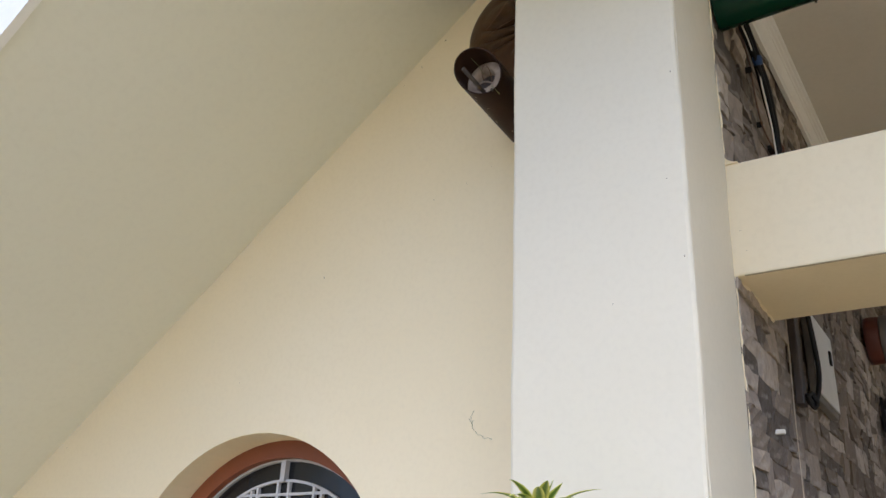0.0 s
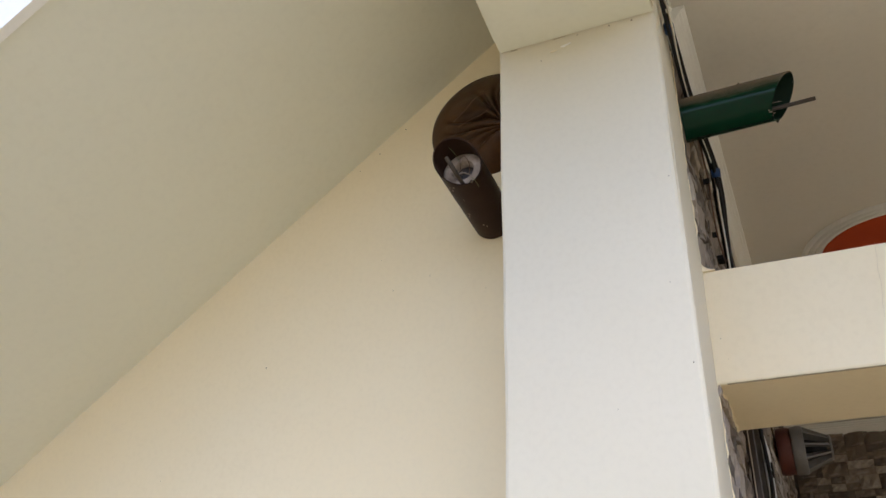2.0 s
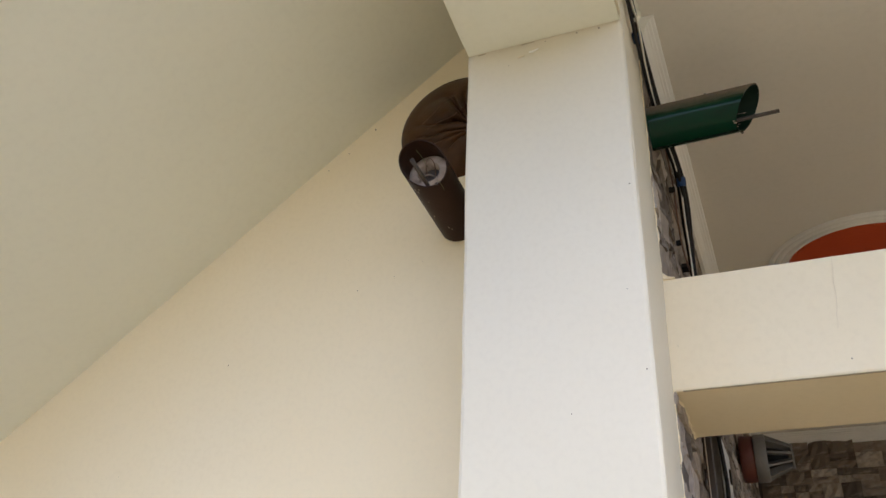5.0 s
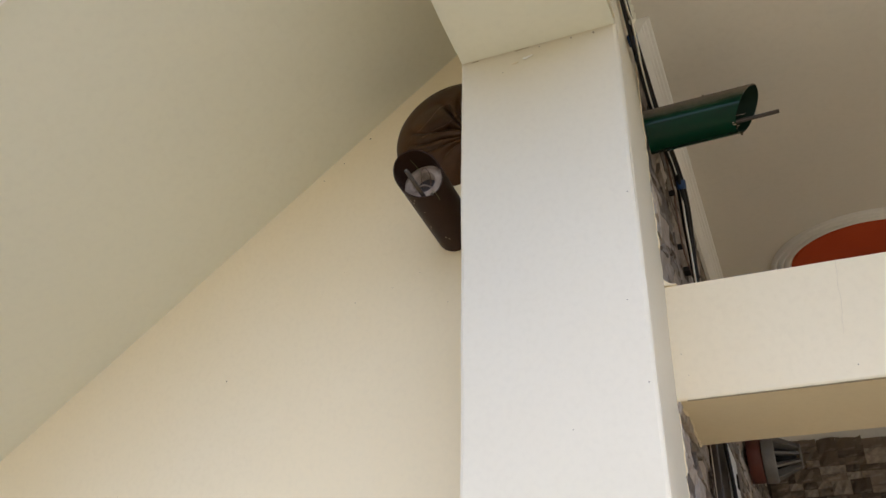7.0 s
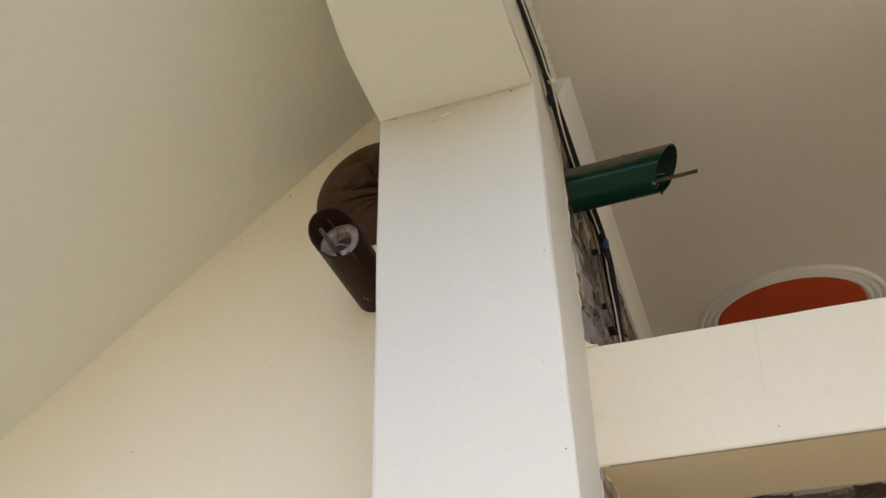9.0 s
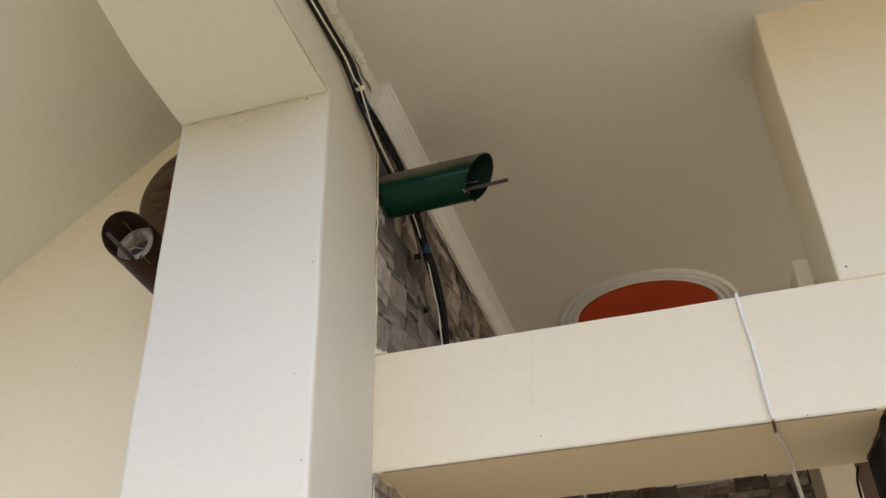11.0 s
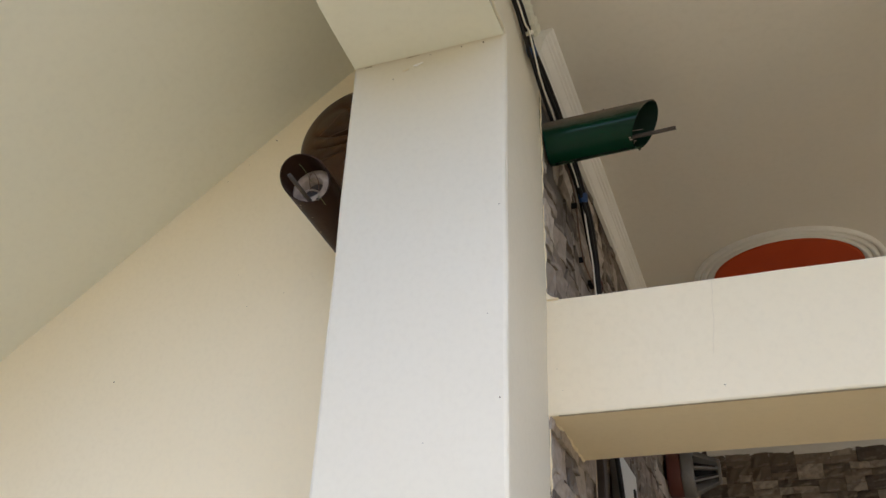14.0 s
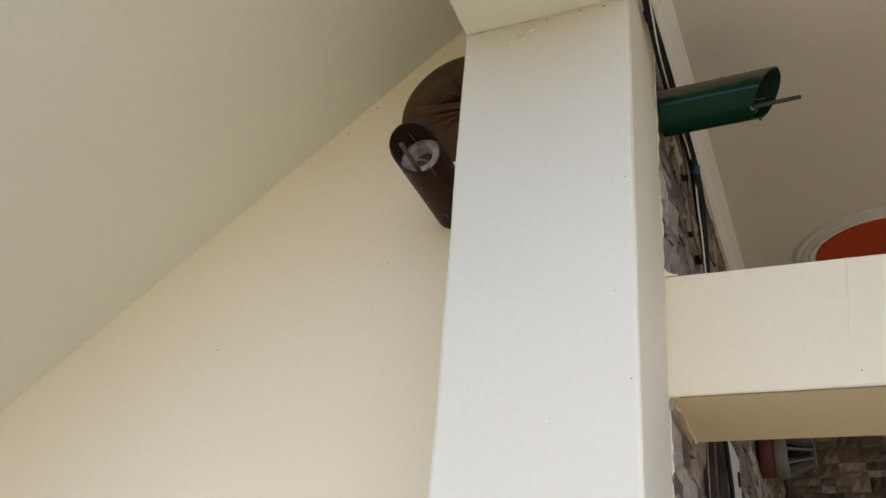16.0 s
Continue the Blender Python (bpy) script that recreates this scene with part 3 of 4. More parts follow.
cable("cable", route, 0.0082, BLACK, "thick black cable running along beam and stone wall")
cable("cable", beside(route, -0.004, -0.004, -0.011, 2.0), 0.006, BLACK, "black cable running along beam and stone wall")
cable("cable", second, 0.0048, BLACK, "black cable sagging below the thick one on the beam")
cable("cable", pale, 0.0028, CABLE_TAN, "thin white cable running along beam and stone wall")
cable("cable", beside(pale, 0.002, -0.006, -0.006, 0.7), 0.0022, CABLE_WHITE, "second thin white cable in the bundle")
cable("wire", [(-0.437, 1.99, 3.11), (-0.436, 2.088, 3.073), (-0.436, 2.141, 3.036), (-0.434, 2.168, 2.99), (-0.436, 2.193, 2.915), (-0.438, 2.254, 2.853), (-0.437, 2.336, 2.836), (-0.436, 2.43, 2.842)], 0.0028, COPPER, "thin brown wire clipped to the stone wall")


def wrap(y, z, mat, label, name, half=0.016, tilt=-40, x=-0.437):
    bm = bmesh.new()
    lathe(bm, [(0.0, -half), (0.0125, -half), (0.0138, -half * 0.5), (0.0133, half * 0.3), (0.0125, half), (0.0, half)], 12, "Y")
    bmesh.ops.transform(bm, matrix=Matrix.Translation((x, y - 0.004, z - 0.004)) @ Matrix.Rotation(radians(tilt), 4, "X"), verts=bm.verts[:])
    return tagged(finish(name, bm, mat, True), label, "tape")


wrap(2.146, 2.998, BLUE, "blue tape wrapped round the cable bundle", "tape", 0.013, -62, -0.408)
wrap(1.722, 3.197, BLUE, "blue tape wrapped round the cable bundle", "tape", 0.015, -30, -0.441)
wrap(1.68, 3.222, CABLE_WHITE, "white tie round the cable bundle", "cable_tie", 0.005, -35)
for x, y, z in ((-0.432, 2.159, 2.983), (-0.438, 2.26, 2.858)):
    bm = boxed(x - 0.016, x + 0.002, y - 0.003, y + 0.003, z - 0.009, z + 0.009, 0.0015)
    tagged(finish("cable_clip", bm, BLACK), "small black cable clip on the stone wall", "clip", "cable clips")


def valve(y, z):
    ob = thing("valve", "small brown round valve handle on the stone wall", "valve", (CX + 0.01, y, z))
    bm = bmesh.new()
    n, m = 20, 6
    v = [[bm.verts.new((0.0 + 0.003 * math.sin(b), (0.018 + 0.003 * math.cos(b)) * math.cos(a), (0.018 + 0.003 * math.cos(b)) * math.sin(a))) for b in (j * math.tau / m for j in range(m))] for a in (i * math.tau / n for i in range(n))]
    for i in range(n):
        for j in range(m):
            bm.faces.new((v[i][j], v[(i + 1) % n][j], v[(i + 1) % n][(j + 1) % m], v[i][(j + 1) % m]))
    part("rim", bm, MAROON, ob, "", True)
    part("spoke", boxed(-0.002, 0.002, -0.018, 0.018, -0.003, 0.003), BLACK, ob)
    part("stub", boxed(-0.036, 0.002, -0.035, 0.0, -0.008, 0.008, 0.002), BLACK, ob)
    return ob


valve(2.452, 2.866)


# ---- lower part of the stone wall ----
def electric_panel():
    ob = thing("electric_panel", "pale grey electric panel box on the stone wall", "panel", (STONE_X + 0.008, 2.7, 2.255))
    # Body colour holds the shade of the box's side and underside.
    part("body", boxed(0, 0.022, -0.148, 0.148, -0.14, 0.118, 0.003), GREY_METAL, ob, "box body, grey for its shaded side and underside")
    door = part("door", boxed(0.022, 0.027, -0.15, 0.15, -0.118, 0.12, 0.002), PANEL, ob, "off-white enamelled door")
    part("latch", boxed(0.027, 0.033, 0.072, 0.096, 0.018, 0.062, 0.002), BLACK, door, "small dark latch")
    return ob


electric_panel()
tagged(finish("trunking", boxed(STONE_X + 0.006, STONE_X + 0.026, 2.352, 2.4, 2.06, 2.62, 0.003), DARK_TRIM), "dark brown vertical cable trunking on stone", "trunking")
for k in range(2):
    cable("cable_loop", [(-0.428, 2.44 + k * 0.012, 2.6), (-0.425, 2.46 + k * 0.02, 2.42), (-0.42, 2.5 + k * 0.026, 2.285), (-0.417, 2.515 + k * 0.018, 2.19), (-0.42, 2.475 + k * 0.014, 2.112), (-0.426, 2.41 + k * 0.01, 2.072), (-0.436, 2.385, 2.083)], 0.0055, BLACK, "black cable hanging in a loop on stone")
tagged(finish("cable_knot", tube(bmesh.new(), smooth_path([(-0.428, 2.375, 2.09), (-0.42, 2.40, 2.06), (-0.415, 2.425, 2.075), (-0.425, 2.41, 2.1), (-0.432, 2.385, 2.075)], 6), 0.0065, 8), BLACK, True), "black knotted end of the hanging cable loop", "knot")
cable("wire", [(-0.443, 2.3, 2.5), (-0.443, 2.285, 2.224), (-0.442, 2.268, 2.082), (-0.442, 2.257, 1.95), (-0.442, 2.25, 1.6)], 0.0014, CABLE_TAN, "thin pale wire running down the stone")
tagged(finish("cable_clip", boxed(STONE_X - 0.004, -0.438, 2.104, 2.117, 1.935, 1.946, 0.002), CABLE_WHITE), "small white cable clip on the stone wall", "clip", "cable clips")


def wall_lamp(at):
    ob = thing("wall_lamp", "maroon and grey bulkhead wall lamp with fins", "lamp", at)
    bm = bmesh.new()
    lathe(bm, [(0.0, 0.0), (0.1, 0.0), (0.104, 0.012), (0.103, 0.05), (0.1, 0.061), (0.0, 0.061)], 32, "X")
    part("base", bm, MAROON, ob, "maroon round base", True)
    bm = bmesh.new()
    lathe(bm, [(0.0, 0.061), (0.104, 0.061), (0.106, 0.067), (0.106, 0.108), (0.1, 0.114), (0.0, 0.114)], 32, "X")
    collar = part("collar", bm, GREY_METAL, ob, "grey metal collar", True)
    bm = bmesh.new()
    lathe(bm, [(0.0, 0.114), (0.06, 0.114), (0.035, 0.2), (0.0, 0.2)], 24, "X")
    part("core", bm, BLACK, ob, "dark lamp core", True)
    for k in range(10):
        a = k * math.tau / 10
        bm = bmesh.new()
        vs = []
        for x, r in ((0.11, 0.05), (0.11, 0.101), (0.216, 0.052), (0.216, 0.032)):
            for w in (-0.0042, 0.0042):
                vs.append(bm.verts.new((x, r * math.cos(a) - w * math.sin(a), r * math.sin(a) + w * math.cos(a))))
        for q in ((0, 2, 4, 6), (1, 3, 5, 7), (0, 1, 3, 2), (2, 3, 5, 4), (4, 5, 7, 6), (6, 7, 1, 0)):
            bm.faces.new([vs[i] for i in q])
        part("fin", bm, GREY_METAL, collar)
    bm = bmesh.new()
    lathe(bm, [(0.0, 0.212), (0.052, 0.212), (0.054, 0.217), (0.05, 0.223), (0.0, 0.223)], 24, "X")
    part("end_ring", bm, GREY_METAL, ob, "", True)
    return ob


wall_lamp((STONE_X + 0.012, 4.0, 2.70))


def ornament():
    ob = thing("wall_bracket", "dark knobbed wall bracket above a beige bowl", "bracket", (STONE_X + 0.012, 4.12, 2.385))
    part("back_plate", boxed(0, 0.014, -0.03, 0.03, -0.06, 0.09, 0.004), BLACK, ob)
    for x, y, z, r in ((0.04, -0.01, 0.06, 0.03), (0.055, 0.03, 0.015, 0.024), (0.035, -0.02, -0.005, 0.027), (0.07, 0.0, -0.045, 0.036)):
        bm = bmesh.new()
        bmesh.ops.create_icosphere(bm, subdivisions=2, radius=r)
        for v in bm.verts:
            v.co *= 1 + 0.35 * noise.noise(v.co * 40 + Vector((x, y, z)) * 90)
            v.co += Vector((x, y, z))
        part("knob", bm, DARK_TRIM, ob, "dark rounded knob", True)
    bm = bmesh.new()
    lathe(bm, [(0.0, -0.2), (0.035, -0.195), (0.065, -0.16), (0.072, -0.12), (0.066, -0.09), (0.05, -0.08), (0.0, -0.085)], 24)
    bmesh.ops.transform(bm, matrix=Matrix.Translation((0.075, 0, 0)), verts=bm.verts[:])
    part("bowl", bm, BEIGE, ob, "rounded beige bowl", True)
    return ob


ornament()

# ---- right hand side: cable, sheet, inner pier ----
cable("conduit", [(0.379, FRONT + 0.08, 2.545), (0.378, FRONT + 0.005, 2.546), (0.377, FRONT - 0.005, 2.534), (0.380, FRONT - 0.007, 2.477), (0.385, FRONT - 0.007, 2.396), (0.386, FRONT - 0.007, 2.307), (0.388, FRONT - 0.006, 2.254)], 0.0038, CABLE_WHITE, "white cable lying down the face of the beam")
cable("wire", [(0.387, FRONT - 0.006, 2.25), (0.389, FRONT + 0.012, 2.245), (0.393, FRONT + 0.05, 2.246)], 0.003, COPPER, "bare brown end of the white cable")
cable("conduit", [(0.392, FRONT + 0.045, 2.246), (0.41, 2.0, 2.245), (0.428, 2.1, 2.245), (0.44, 2.212, 2.24), (0.447, 2.228, 2.16), (0.44, 2.232, 2.05), (0.445, 2.232, 1.7)], 0.0046, CABLE_WHITE, "white cable under the beam and hanging down")

structure("pier_inner", plastered(0.745, 0.885, 4.0, 4.35, 0.0, CEIL + 0.01), CREAM, "cream painted inner pier", "pillar")
structure("door_1", boxed(0.888, 0.985, 4.1, 4.15, 0.0, CEIL + 0.01, 0.004), WOOD, "brown wooden panel beside the inner pier", "door")


structure("wall_inner", boxed(0.988, 1.5, 4.12, 4.3, 0.0, CEIL + 0.01, 0.004), CREAM, "cream painted inner wall beside the wooden panel", "wall")


# Thin black surface covering the inner face of the pier below the beam.
def black_sheet():
    bm = bmesh.new()
    nu, nv = 26, 40
    g = []
    for i in range(nu + 1):
        row = []
        for j in range(nv + 1):
            u, v = i / nu, j / nv
            y = FRONT + 0.008 + (0.315 + 0.0015 * math.sin(v * 9 + 1.6)) * u
            z = 2.252 - v * 1.4
            x = 0.6 - 0.003 * math.sin(u * 9 + v * 3) - 0.006 * noise.noise((u * 3, v * 6, 0)) - 0.015 * v
            row.append(bm.verts.new((x, y, z)))
        g.append(row)
    for i in range(nu):
        for j in range(nv):
            bm.faces.new((g[i][j], g[i + 1][j], g[i + 1][j + 1], g[i][j + 1]))
    bmesh.ops.solidify(bm, geom=bm.faces[:], thickness=0.004)
    return tagged(finish("dark_sheet", bm, SHEET, True), "black sheet set against the pier's inner face", "sheet")


black_sheet()
cable("cable", [(0.575, 2.2, 2.24), (0.565, 2.205, 2.2), (0.567, 2.21, 2.12), (0.58, 2.21, 2.0), (0.59, 2.21, 1.8)], 0.003, BLACK, "black cable hanging beside the black sheet")


def wall_fitting(at):
    ob = thing("wall_fitting", "small grey ring fitting with a slanting bar", "fitting", at)
    for r, w in ((0.055, 0.012), (0.03, 0.005)):
        bm = bmesh.new()
        n, m = 28, 8
        v = [[bm.verts.new(((r + w * math.cos(b)) * math.cos(a), -0.05 + w * math.sin(b), (r + w * math.cos(b)) * math.sin(a))) for b in (j * math.tau / m for j in range(m))] for a in (i * math.tau / n for i in range(n))]
        for i in range(n):
            for j in range(m):
                bm.faces.new((v[i][j], v[(i + 1) % n][j], v[(i + 1) % n][(j + 1) % m], v[i][(j + 1) % m]))
        part("ring", bm, GREY_METAL, ob, "dull metal ring", True)
    part("stem", tube(bmesh.new(), [(0.0, 0.01, 0.0), (0.0, -0.055, 0.0)], 0.03, 12), BLACK, ob, "dark round stem", True)
    part("bar", tube(bmesh.new(), [(-0.18, -0.02, 0.09), (-0.09, -0.03, -0.16)], 0.012, 10), GREY_METAL, ob, "slanting grey bar", True)
    return ob


wall_fitting((0.968, BACK_Y - 0.02, 3.116))


# ---- potted plant before the pillar ----
def leaf(bm, uv, root, direction, length, width, droop):
    d = Vector(direction).normalized()
    side = d.cross(Vector((0, 0, 1))).normalized()
    prev = None
    n = 7
    for i in range(n + 1):
        t = i / n
        p = Vector(root) + d * length * t + Vector((0, 0, -droop * t * t * length))
        w = width * 1.3 * (math.sin(math.pi * min(1, 0.15 + 0.85 * t)) ** 0.9) * (1.15 - 0.45 * t) * (1 if t < 1 else 0.02)
        fold = Vector((0, 0, 0.25 * w))
        cur = [bm.verts.new(p - side * w + fold), bm.verts.new(p), bm.verts.new(p + side * w + fold)]
        if prev:
            for k in (0, 1):
                f = bm.faces.new((prev[k], prev[k + 1], cur[k + 1], cur[k]))
                for loop in f.loops:
                    loop[uv].uv = (0.5 if loop.vert in (prev[0], prev[2], cur[0], cur[2]) else 0.0, t)
        prev = cur


def potted_plant(x, y):
    ob = thing("potted_plant", "potted plant with yellow and green striped leaves", "plant", (x, y, 0))
    bm = bmesh.new()
    lathe(bm, [(0.0, 0.0), (0.11, 0.0), (0.16, 0.3), (0.175, 0.3), (0.175, 0.34), (0.155, 0.34), (0.15, 0.28), (0.0, 0.27)], 32)
    part("pot", bm, POT, ob, "round clay pot", True)
    bm = bmesh.new()
    tube(bm, smooth_path([(0, 0, 0.26), (0.02, 0.01, 0.7), (-0.01, 0.0, 1.2), (0.0, 0.0, 1.685)]), 0.0055, 8)
    part("stem", bm, STEM, ob, "thin green stem", True)
    rng = random.Random(5)
    for i in range(80):
        bm = bmesh.new()
        uv = bm.loops.layers.uv.new("uv")
        h = 0.75 + 0.921 * (min(i, 57) / 57) ** 0.45
        a = i * 2.4 + rng.uniform(-0.3, 0.3)
        rise = 0.3 + 0.22 * (min(i, 57) / 57) + rng.uniform(-0.15, 0.3)
        leaf(bm, uv, (0.012 * math.cos(a), 0.012 * math.sin(a), h), (math.cos(a), math.sin(a), rise), rng.uniform(0.085, 0.12) * (1.15 if i > 50 else 1.0), rng.uniform(0.006, 0.0085), rng.uniform(0.2, 0.6))
        part("leaf", bm, LEAF, ob)
    for dx, dy, length, width in ((0.35, -0.1, 0.062, 0.003), (0.5, 0.1, 0.058, 0.0025), (0.75, -0.3, 0.072, 0.0075), (-0.1, -0.2, 0.035, 0.004)):
        bm = bmesh.new()
        leaf(bm, bm.loops.layers.uv.new("uv"), (0.004, 0.0, 1.675), (dx, dy, 0.75), length, width, 0.12)
        part("leaf", bm, LEAF, ob)
    return ob


potted_plant(-0.68, 1.33)


def plaster_ridge():
    """Ragged line of old plaster where the beam meets the ceiling."""
    bm = bmesh.new()
    n, r = 120, random.Random(8)
    prev = None
    for i in range(n + 1):
        y = 0.9 + 0.985 * i / n
        drop = 0.008 + 0.03 * abs(noise.noise((y * 17, 0, 3))) + r.uniform(0, 0.008)
        out = 0.005 + 0.016 * abs(noise.noise((y * 26, 4, 0))) + r.uniform(0, 0.003)
        cur = [bm.verts.new(q) for q in ((-0.452, y, CEIL - drop - 0.004), (-0.447 + out * 0.6, y, CEIL - drop), (-0.447 + out * 1.6, y, CEIL - 0.002), (-0.447, y, CEIL + 0.004))]
        if prev:
            for k in range(3):
                bm.faces.new((prev[k], prev[k + 1], cur[k + 1], cur[k]))
        prev = cur
    return structure("trim_plaster", bm, SOFFIT, "ragged line of old plaster under the ceiling", "plaster")


plaster_ridge()


def ragged_bead(name, p0, p1, size, mat, label, category, seed):
    """An uneven line of filler or dirt from p0 to p1, thinning and swelling as it goes."""
    a, b = Vector(p0), Vector(p1)
    n = max(8, int((b - a).length / 0.012))
    d = (b - a).normalized()
    side = d.orthogonal().normalized()
    up = d.cross(side)
    bm, prev = bmesh.new(), None
    for i in range(n + 1):
        c = a.lerp(b, i / n) + noise.noise_vector((i * 0.31, seed, 0)) * size * 0.7
        w = size * (0.35 + 0.9 * abs(noise.noise((i * 0.23, seed, 5))) + 0.5 * abs(noise.noise((i * 0.9, seed, 9))))
        cur = [bm.verts.new(c + (side * math.cos(k * math.tau / 6) + up * math.sin(k * math.tau / 6)) * w) for k in range(6)]
        if prev:
            for k in range(6):
                bm.faces.new((prev[k], prev[(k + 1) % 6], cur[(k + 1) % 6], cur[k]))
        prev = cur
    return structure(name, bm, mat, label, category, True)


ragged_bead("trim_joint", (-0.463, 1.883, 0.4), (-0.462, 1.883, 3.26), 0.0045, CREAM, "ragged plaster joint between pillar and stone", "plaster", 2)
ragged_bead("trim_joint", (-0.455, 1.886, 2.251), (-0.461, 2.222, 2.251), 0.009, CREAM, "ragged plaster lip of the beam against the stone", "plaster", 5)
ragged_bead("trim_joint", (-0.836, 1.516, 3.067), (-0.458, 1.516, 3.067), 0.0026, DIRT, "thin dirty joint between pillar and beam", "plaster", 7)
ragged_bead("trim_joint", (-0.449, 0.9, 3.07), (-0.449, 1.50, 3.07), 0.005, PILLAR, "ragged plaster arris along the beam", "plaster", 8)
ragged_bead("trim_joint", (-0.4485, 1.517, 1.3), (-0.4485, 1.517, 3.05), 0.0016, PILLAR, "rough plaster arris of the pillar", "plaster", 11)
ragged_bead("trim_joint", (0.598, 1.884, 2.249), (0.598, 2.2, 2.249), 0.005, WOOD, "torn brown edge where the sheet meets the beam", "trim", 13)
tagged(finish("hook", tube(bmesh.new(), smooth_path([(0.378, 2.222, 2.256), (0.378, 2.222, 2.24), (0.384, 2.222, 2.228)], 4), 0.0035, 8), DARK_TRIM, True), "small dark hook under the beam's rear edge", "hook")
# ---- small marks on the walls ----
rng = random.Random(11)
marks = [(-1.276, WALL_Y, 3.187, 0.006), (-1.362, WALL_Y, 3.115, 0.004), (-1.428, WALL_Y, 3.067, 0.004), (-1.68, WALL_Y, 2.448, 0.0045), (-1.286, WALL_Y, 2.624, 0.003), (-1.33, WALL_Y, 2.73, 0.002), (-1.093, WALL_Y, 2.683, 0.002), (-1.174, WALL_Y, 2.65, 0.0025), (-1.009, WALL_Y, 2.581, 0.0025), (-1.988, WALL_Y, 2.151, 0.002), (-2.81, WALL_Y, 1.998, 0.004),
         (-0.505, 1.513, 3.058, 0.006), (-0.56, 1.513, 3.06, 0.004), (-0.64, 1.513, 3.058, 0.003), (-0.735, 1.513, 3.006, 0.0025), (-0.465, 1.513, 2.59, 0.003), (-0.463, 1.513, 2.164, 0.0035), (-0.488, 1.513, 2.339, 0.0025), (-0.612, 1.513, 2.089, 0.0025),
         (-0.467, FRONT, 2.412, 0.005), (-0.081, FRONT, 2.286, 0.0045), (0.219, FRONT, 2.283, 0.0025), (0.679, FRONT - 0.004, 3.155, 0.0035), (0.609, FRONT - 0.004, 2.567, 0.005), (-0.44, FRONT, 2.362, 0.002), (-0.43, FRONT, 2.31, 0.0018), (0.454, FRONT, 2.256, 0.004)]
for x, y, z, r in marks:
    bm = bmesh.new()
    bmesh.ops.create_icosphere(bm, subdivisions=1, radius=r * 0.48)
    for v in bm.verts:
        v.co.y *= 0.5
        v.co *= 1 + rng.uniform(-0.25, 0.25)
    ob = finish("mud_speck", bm, SPECK, True)
    ob.matrix_basis = Matrix.Translation((x, y, z))
    tagged(ob, "tiny dark mud speck on the painted wall", "speck", "mud specks")
# chipped paint near the pillar's head
for name, x, y, z, wide, high, mat, label in (("paint_chip", -0.667, 1.5085, 3.032, 0.012, 0.004, WHITE, "lifted paint chip near the pillar head"), ("paint_chip", -0.7, 1.5085, 3.022, 0.008, 0.0015, CRACK, "dull paint crack near the pillar head")):
    bm = bmesh.new()
    for k in range(3):
        bmesh.ops.create_icosphere(bm, subdivisions=2, radius=1.0, matrix=Matrix.Translation(((k - 1) * wide * 0.6, 0, (k - 1) * high * 0.5)) @ Matrix.Diagonal((wide * (0.7 - 0.15 * k), 0.0016, high * (0.9 - 0.2 * k), 1)))
    ob = finish(name, bm, mat, True)
    ob.matrix_basis = Matrix.Translation((x, y, z))
    tagged(ob, label, "mark")
strand = thing("root_strand", "dry thin root strand stuck on the wall", "root")
for path in ([(-1.126, 1.99), (-1.129, 1.981), (-1.134, 1.974), (-1.131, 1.962), (-1.128, 1.953), (-1.127, 1.944), (-1.119, 1.937), (-1.113, 1.928), (-1.1, 1.925), (-1.093, 1.917), (-1.082, 1.918), (-1.071, 1.913)], [(-1.126, 1.966), (-1.1275, 1.957), (-1.128, 1.95)], [(-1.139, 1.97), (-1.133, 1.962), (-1.129, 1.952)]):
    part("fibre", tube(bmesh.new(), smooth_path([(x, WALL_Y - 0.001 - 0.002 * (i % 2), z) for i, (x, z) in enumerate(path)], 5), 0.00045, 5), STEM, strand)
# hairline crack down the beam's face
rng = random.Random(4)
crack = [(-0.076 - 0.0017 * i + rng.uniform(-0.002, 0.002), FRONT + 0.0001, 2.541 - 0.0165 * i) for i in range(12)]
structure("trim_crack", tube(bmesh.new(), smooth_path(crack, 3), 0.0005, 5), CRACK, "hairline crack in the plaster of the beam", "crack")
# dirt along the beam's lower edge
bm = bmesh.new()
prev = None
for i in range(121):
    x = -0.44 + 1.02 * i / 120
    h = 0.0006 + 0.0032 * abs(noise.noise((x * 30, 2, 0)))
    cur = [bm.verts.new(q) for q in ((x, FRONT + 0.004, 2.2495), (x, FRONT - 0.0022, 2.2502), (x, FRONT - 0.0022, 2.25 + h), (x, FRONT + 0.004, 2.251 + h))]
    if prev:
        for k in range(3):
            bm.faces.new((prev[k], prev[k + 1], cur[k + 1], cur[k]))
    prev = cur
structure("trim_edge", bm, DIRT, "gritty grey line along the beam's lower edge", "trim")


# ---- split stone cladding ----
COURSE = 0.088
LENGTHS = (0.08, 0.11, 0.15, 0.2)
HEIGHTS = (COURSE, COURSE / 2)


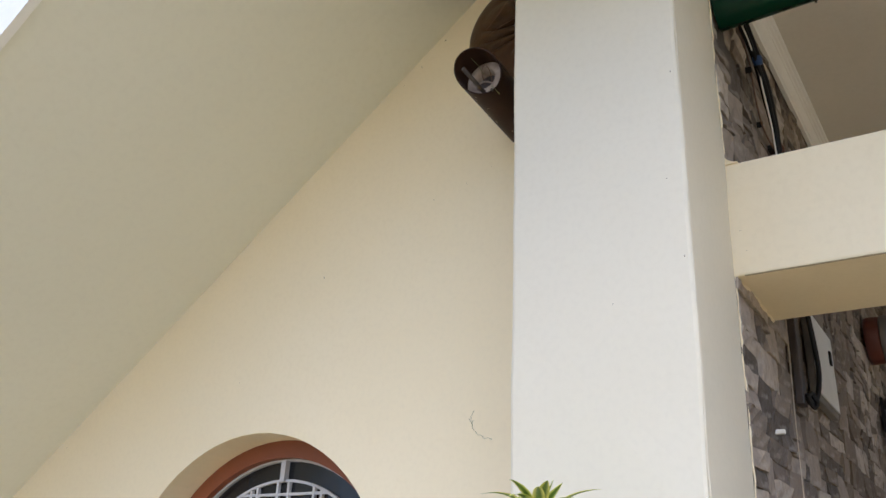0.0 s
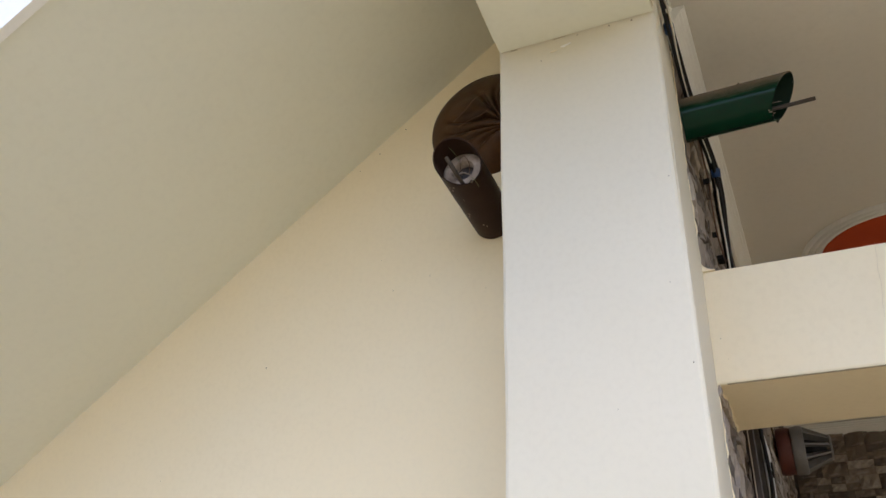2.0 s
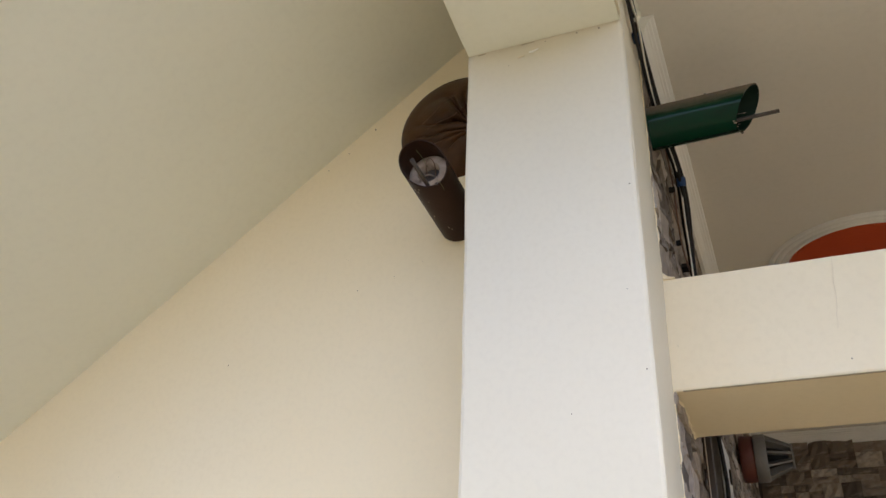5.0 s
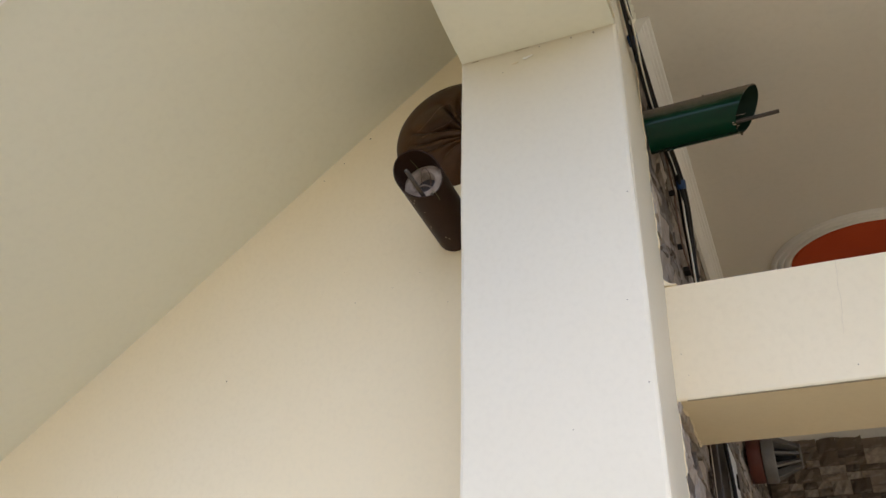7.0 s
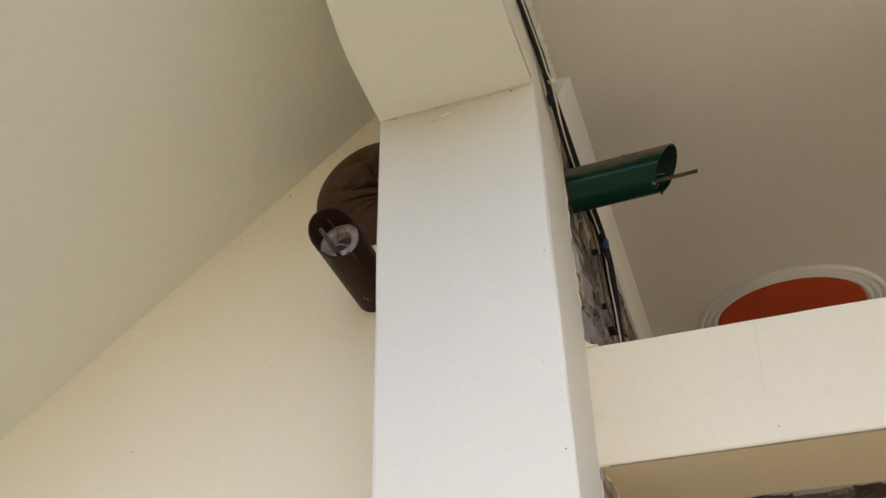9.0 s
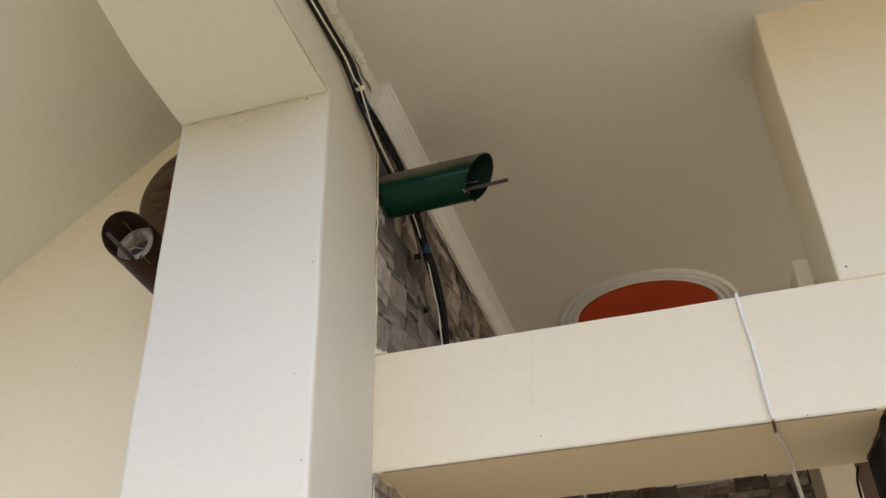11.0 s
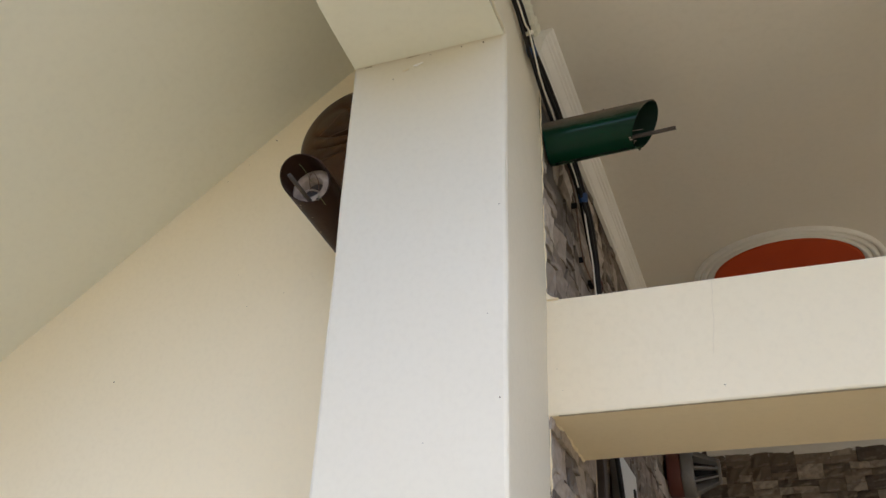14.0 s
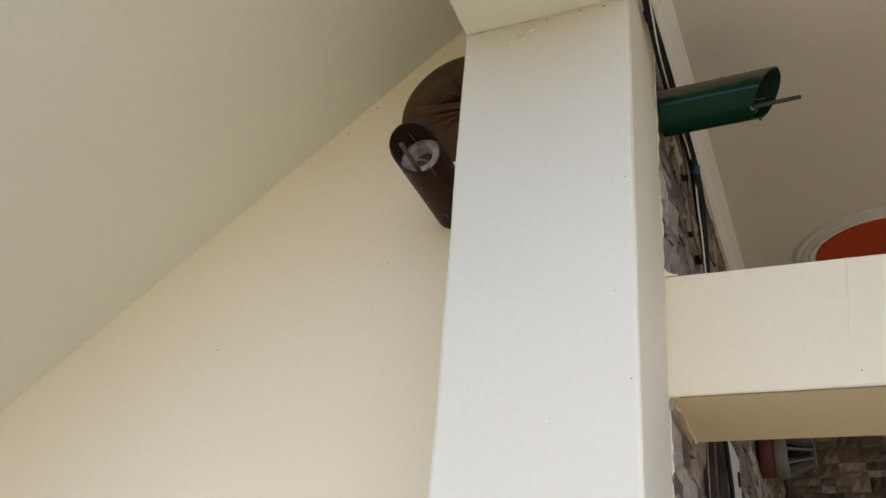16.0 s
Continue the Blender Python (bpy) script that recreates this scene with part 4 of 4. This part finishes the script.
def stone_shape(length, height, seed):
    """A split-face piece: x is its depth, y its length, z its height. Returns points and faces."""
    r = random.Random(seed)
    nu, nv = 4, 2
    front, tilt_y, tilt_z, base = [], r.uniform(-0.006, 0.006), r.uniform(-0.005, 0.005), r.uniform(0.006, 0.015)
    for j in range(nv + 1):
        for i in range(nu + 1):
            edge = i in (0, nu) or j in (0, nv)
            d = base + tilt_y * (2 * i / nu - 1) + tilt_z * (2 * j / nv - 1) + r.uniform(-0.004, 0.004) - (0.002 if edge else 0)
            front.append((max(d, 0.003), (i / nu) * (length - 0.0015) + (0 if edge else r.uniform(-0.2, 0.2) * length / nu), (j / nv) * (height - 0.0015) + (0 if edge else r.uniform(-0.2, 0.2) * height / nv)))
    n = nu + 1
    faces = [(j * n + i, j * n + i + 1, (j + 1) * n + i + 1, (j + 1) * n + i) for j in range(nv) for i in range(nu)]
    rim = list(range(n)) + [j * n + nu for j in range(1, nv + 1)] + [nv * n + i for i in range(nu - 1, -1, -1)] + [j * n for j in range(nv - 1, 0, -1)]
    k = len(front)
    back = [(-0.004, front[i][1], front[i][2]) for i in rim]
    faces += [(rim[(i + 1) % len(rim)], rim[i], k + i, k + (i + 1) % len(rim)) for i in range(len(rim))]
    return front + back, faces


SHAPES = {(i, h, s): stone_shape(L, HEIGHTS[h], 100 * i + 10 * h + s) for i, L in enumerate(LENGTHS) for h in (0, 1) for s in range(6)}
MESHES = {}
for key, (verts, faces) in SHAPES.items():
    me = bpy.data.meshes.new("stone")
    me.from_pydata(verts, [], faces)
    me.materials.append(STONE)
    MESHES[key] = me


def clad(wall_ob, place, run, top, near, seed, clear=lambda u, z: 0.0):
    """Courses of pieces over a wall; place maps the wall's own depth, length and height to the world."""
    r = random.Random(seed)
    jv, jf = [], []
    n_parts = 0
    z = top - COURSE
    while z >= 0:
        u = 0.0
        first = True
        while u < run - 0.05:
            i = r.choices(range(4), (3, 4, 4, 2))[0]
            if first:
                i, first = r.randrange(3), False
            L = LENGTHS[i]
            if u + L > run + 0.03:
                break
            split = r.random() < 0.55
            for h in ((0, COURSE / 2) if split else (0,)):
                key = (i, int(split), r.randrange(6))
                m = place @ Matrix.Translation((-clear(u + L / 2, z), u, z + h))
                if near(u, z) and n_parts < 300:
                    ob = new("stone", MESHES[key])
                    ob.matrix_basis = m
                    ob.parent = wall_ob
                    n_parts += 1
                else:
                    verts, faces = SHAPES[key]
                    k = len(jv)
                    jv.extend((m @ Vector(v))[:] for v in verts)
                    jf.extend(tuple(k + a for a in f) for f in faces)
            u += L
        z -= COURSE
    me = bpy.data.meshes.new("stone_rest")
    me.from_pydata(jv, [], jf)
    me.materials.append(STONE)
    ob = new("stone_rest", me)
    ob.parent = wall_ob
    tagged(ob, "rest of the split stone cladding", kind="stuff")


clad(wall_stone, Matrix.Translation((STONE_X - 0.010, 1.882, 0)), BACK_Y - 1.89, 3.28, lambda u, z: u < 1.4 and z > 1.5, 21, lambda u, z: 0.012 if u < 0.2 and 2.9 < z < 3.15 else 0.0)
clad(wall_back, Matrix.Translation((-0.44, BACK_Y - 0.002, 0)) @ Matrix.Rotation(radians(-90), 4, "Z") @ Matrix.Diagonal((2.2, 1, 1, 1)), 3.2, 3.28, lambda u, z: u < 1.6 and z > 2.3, 22)
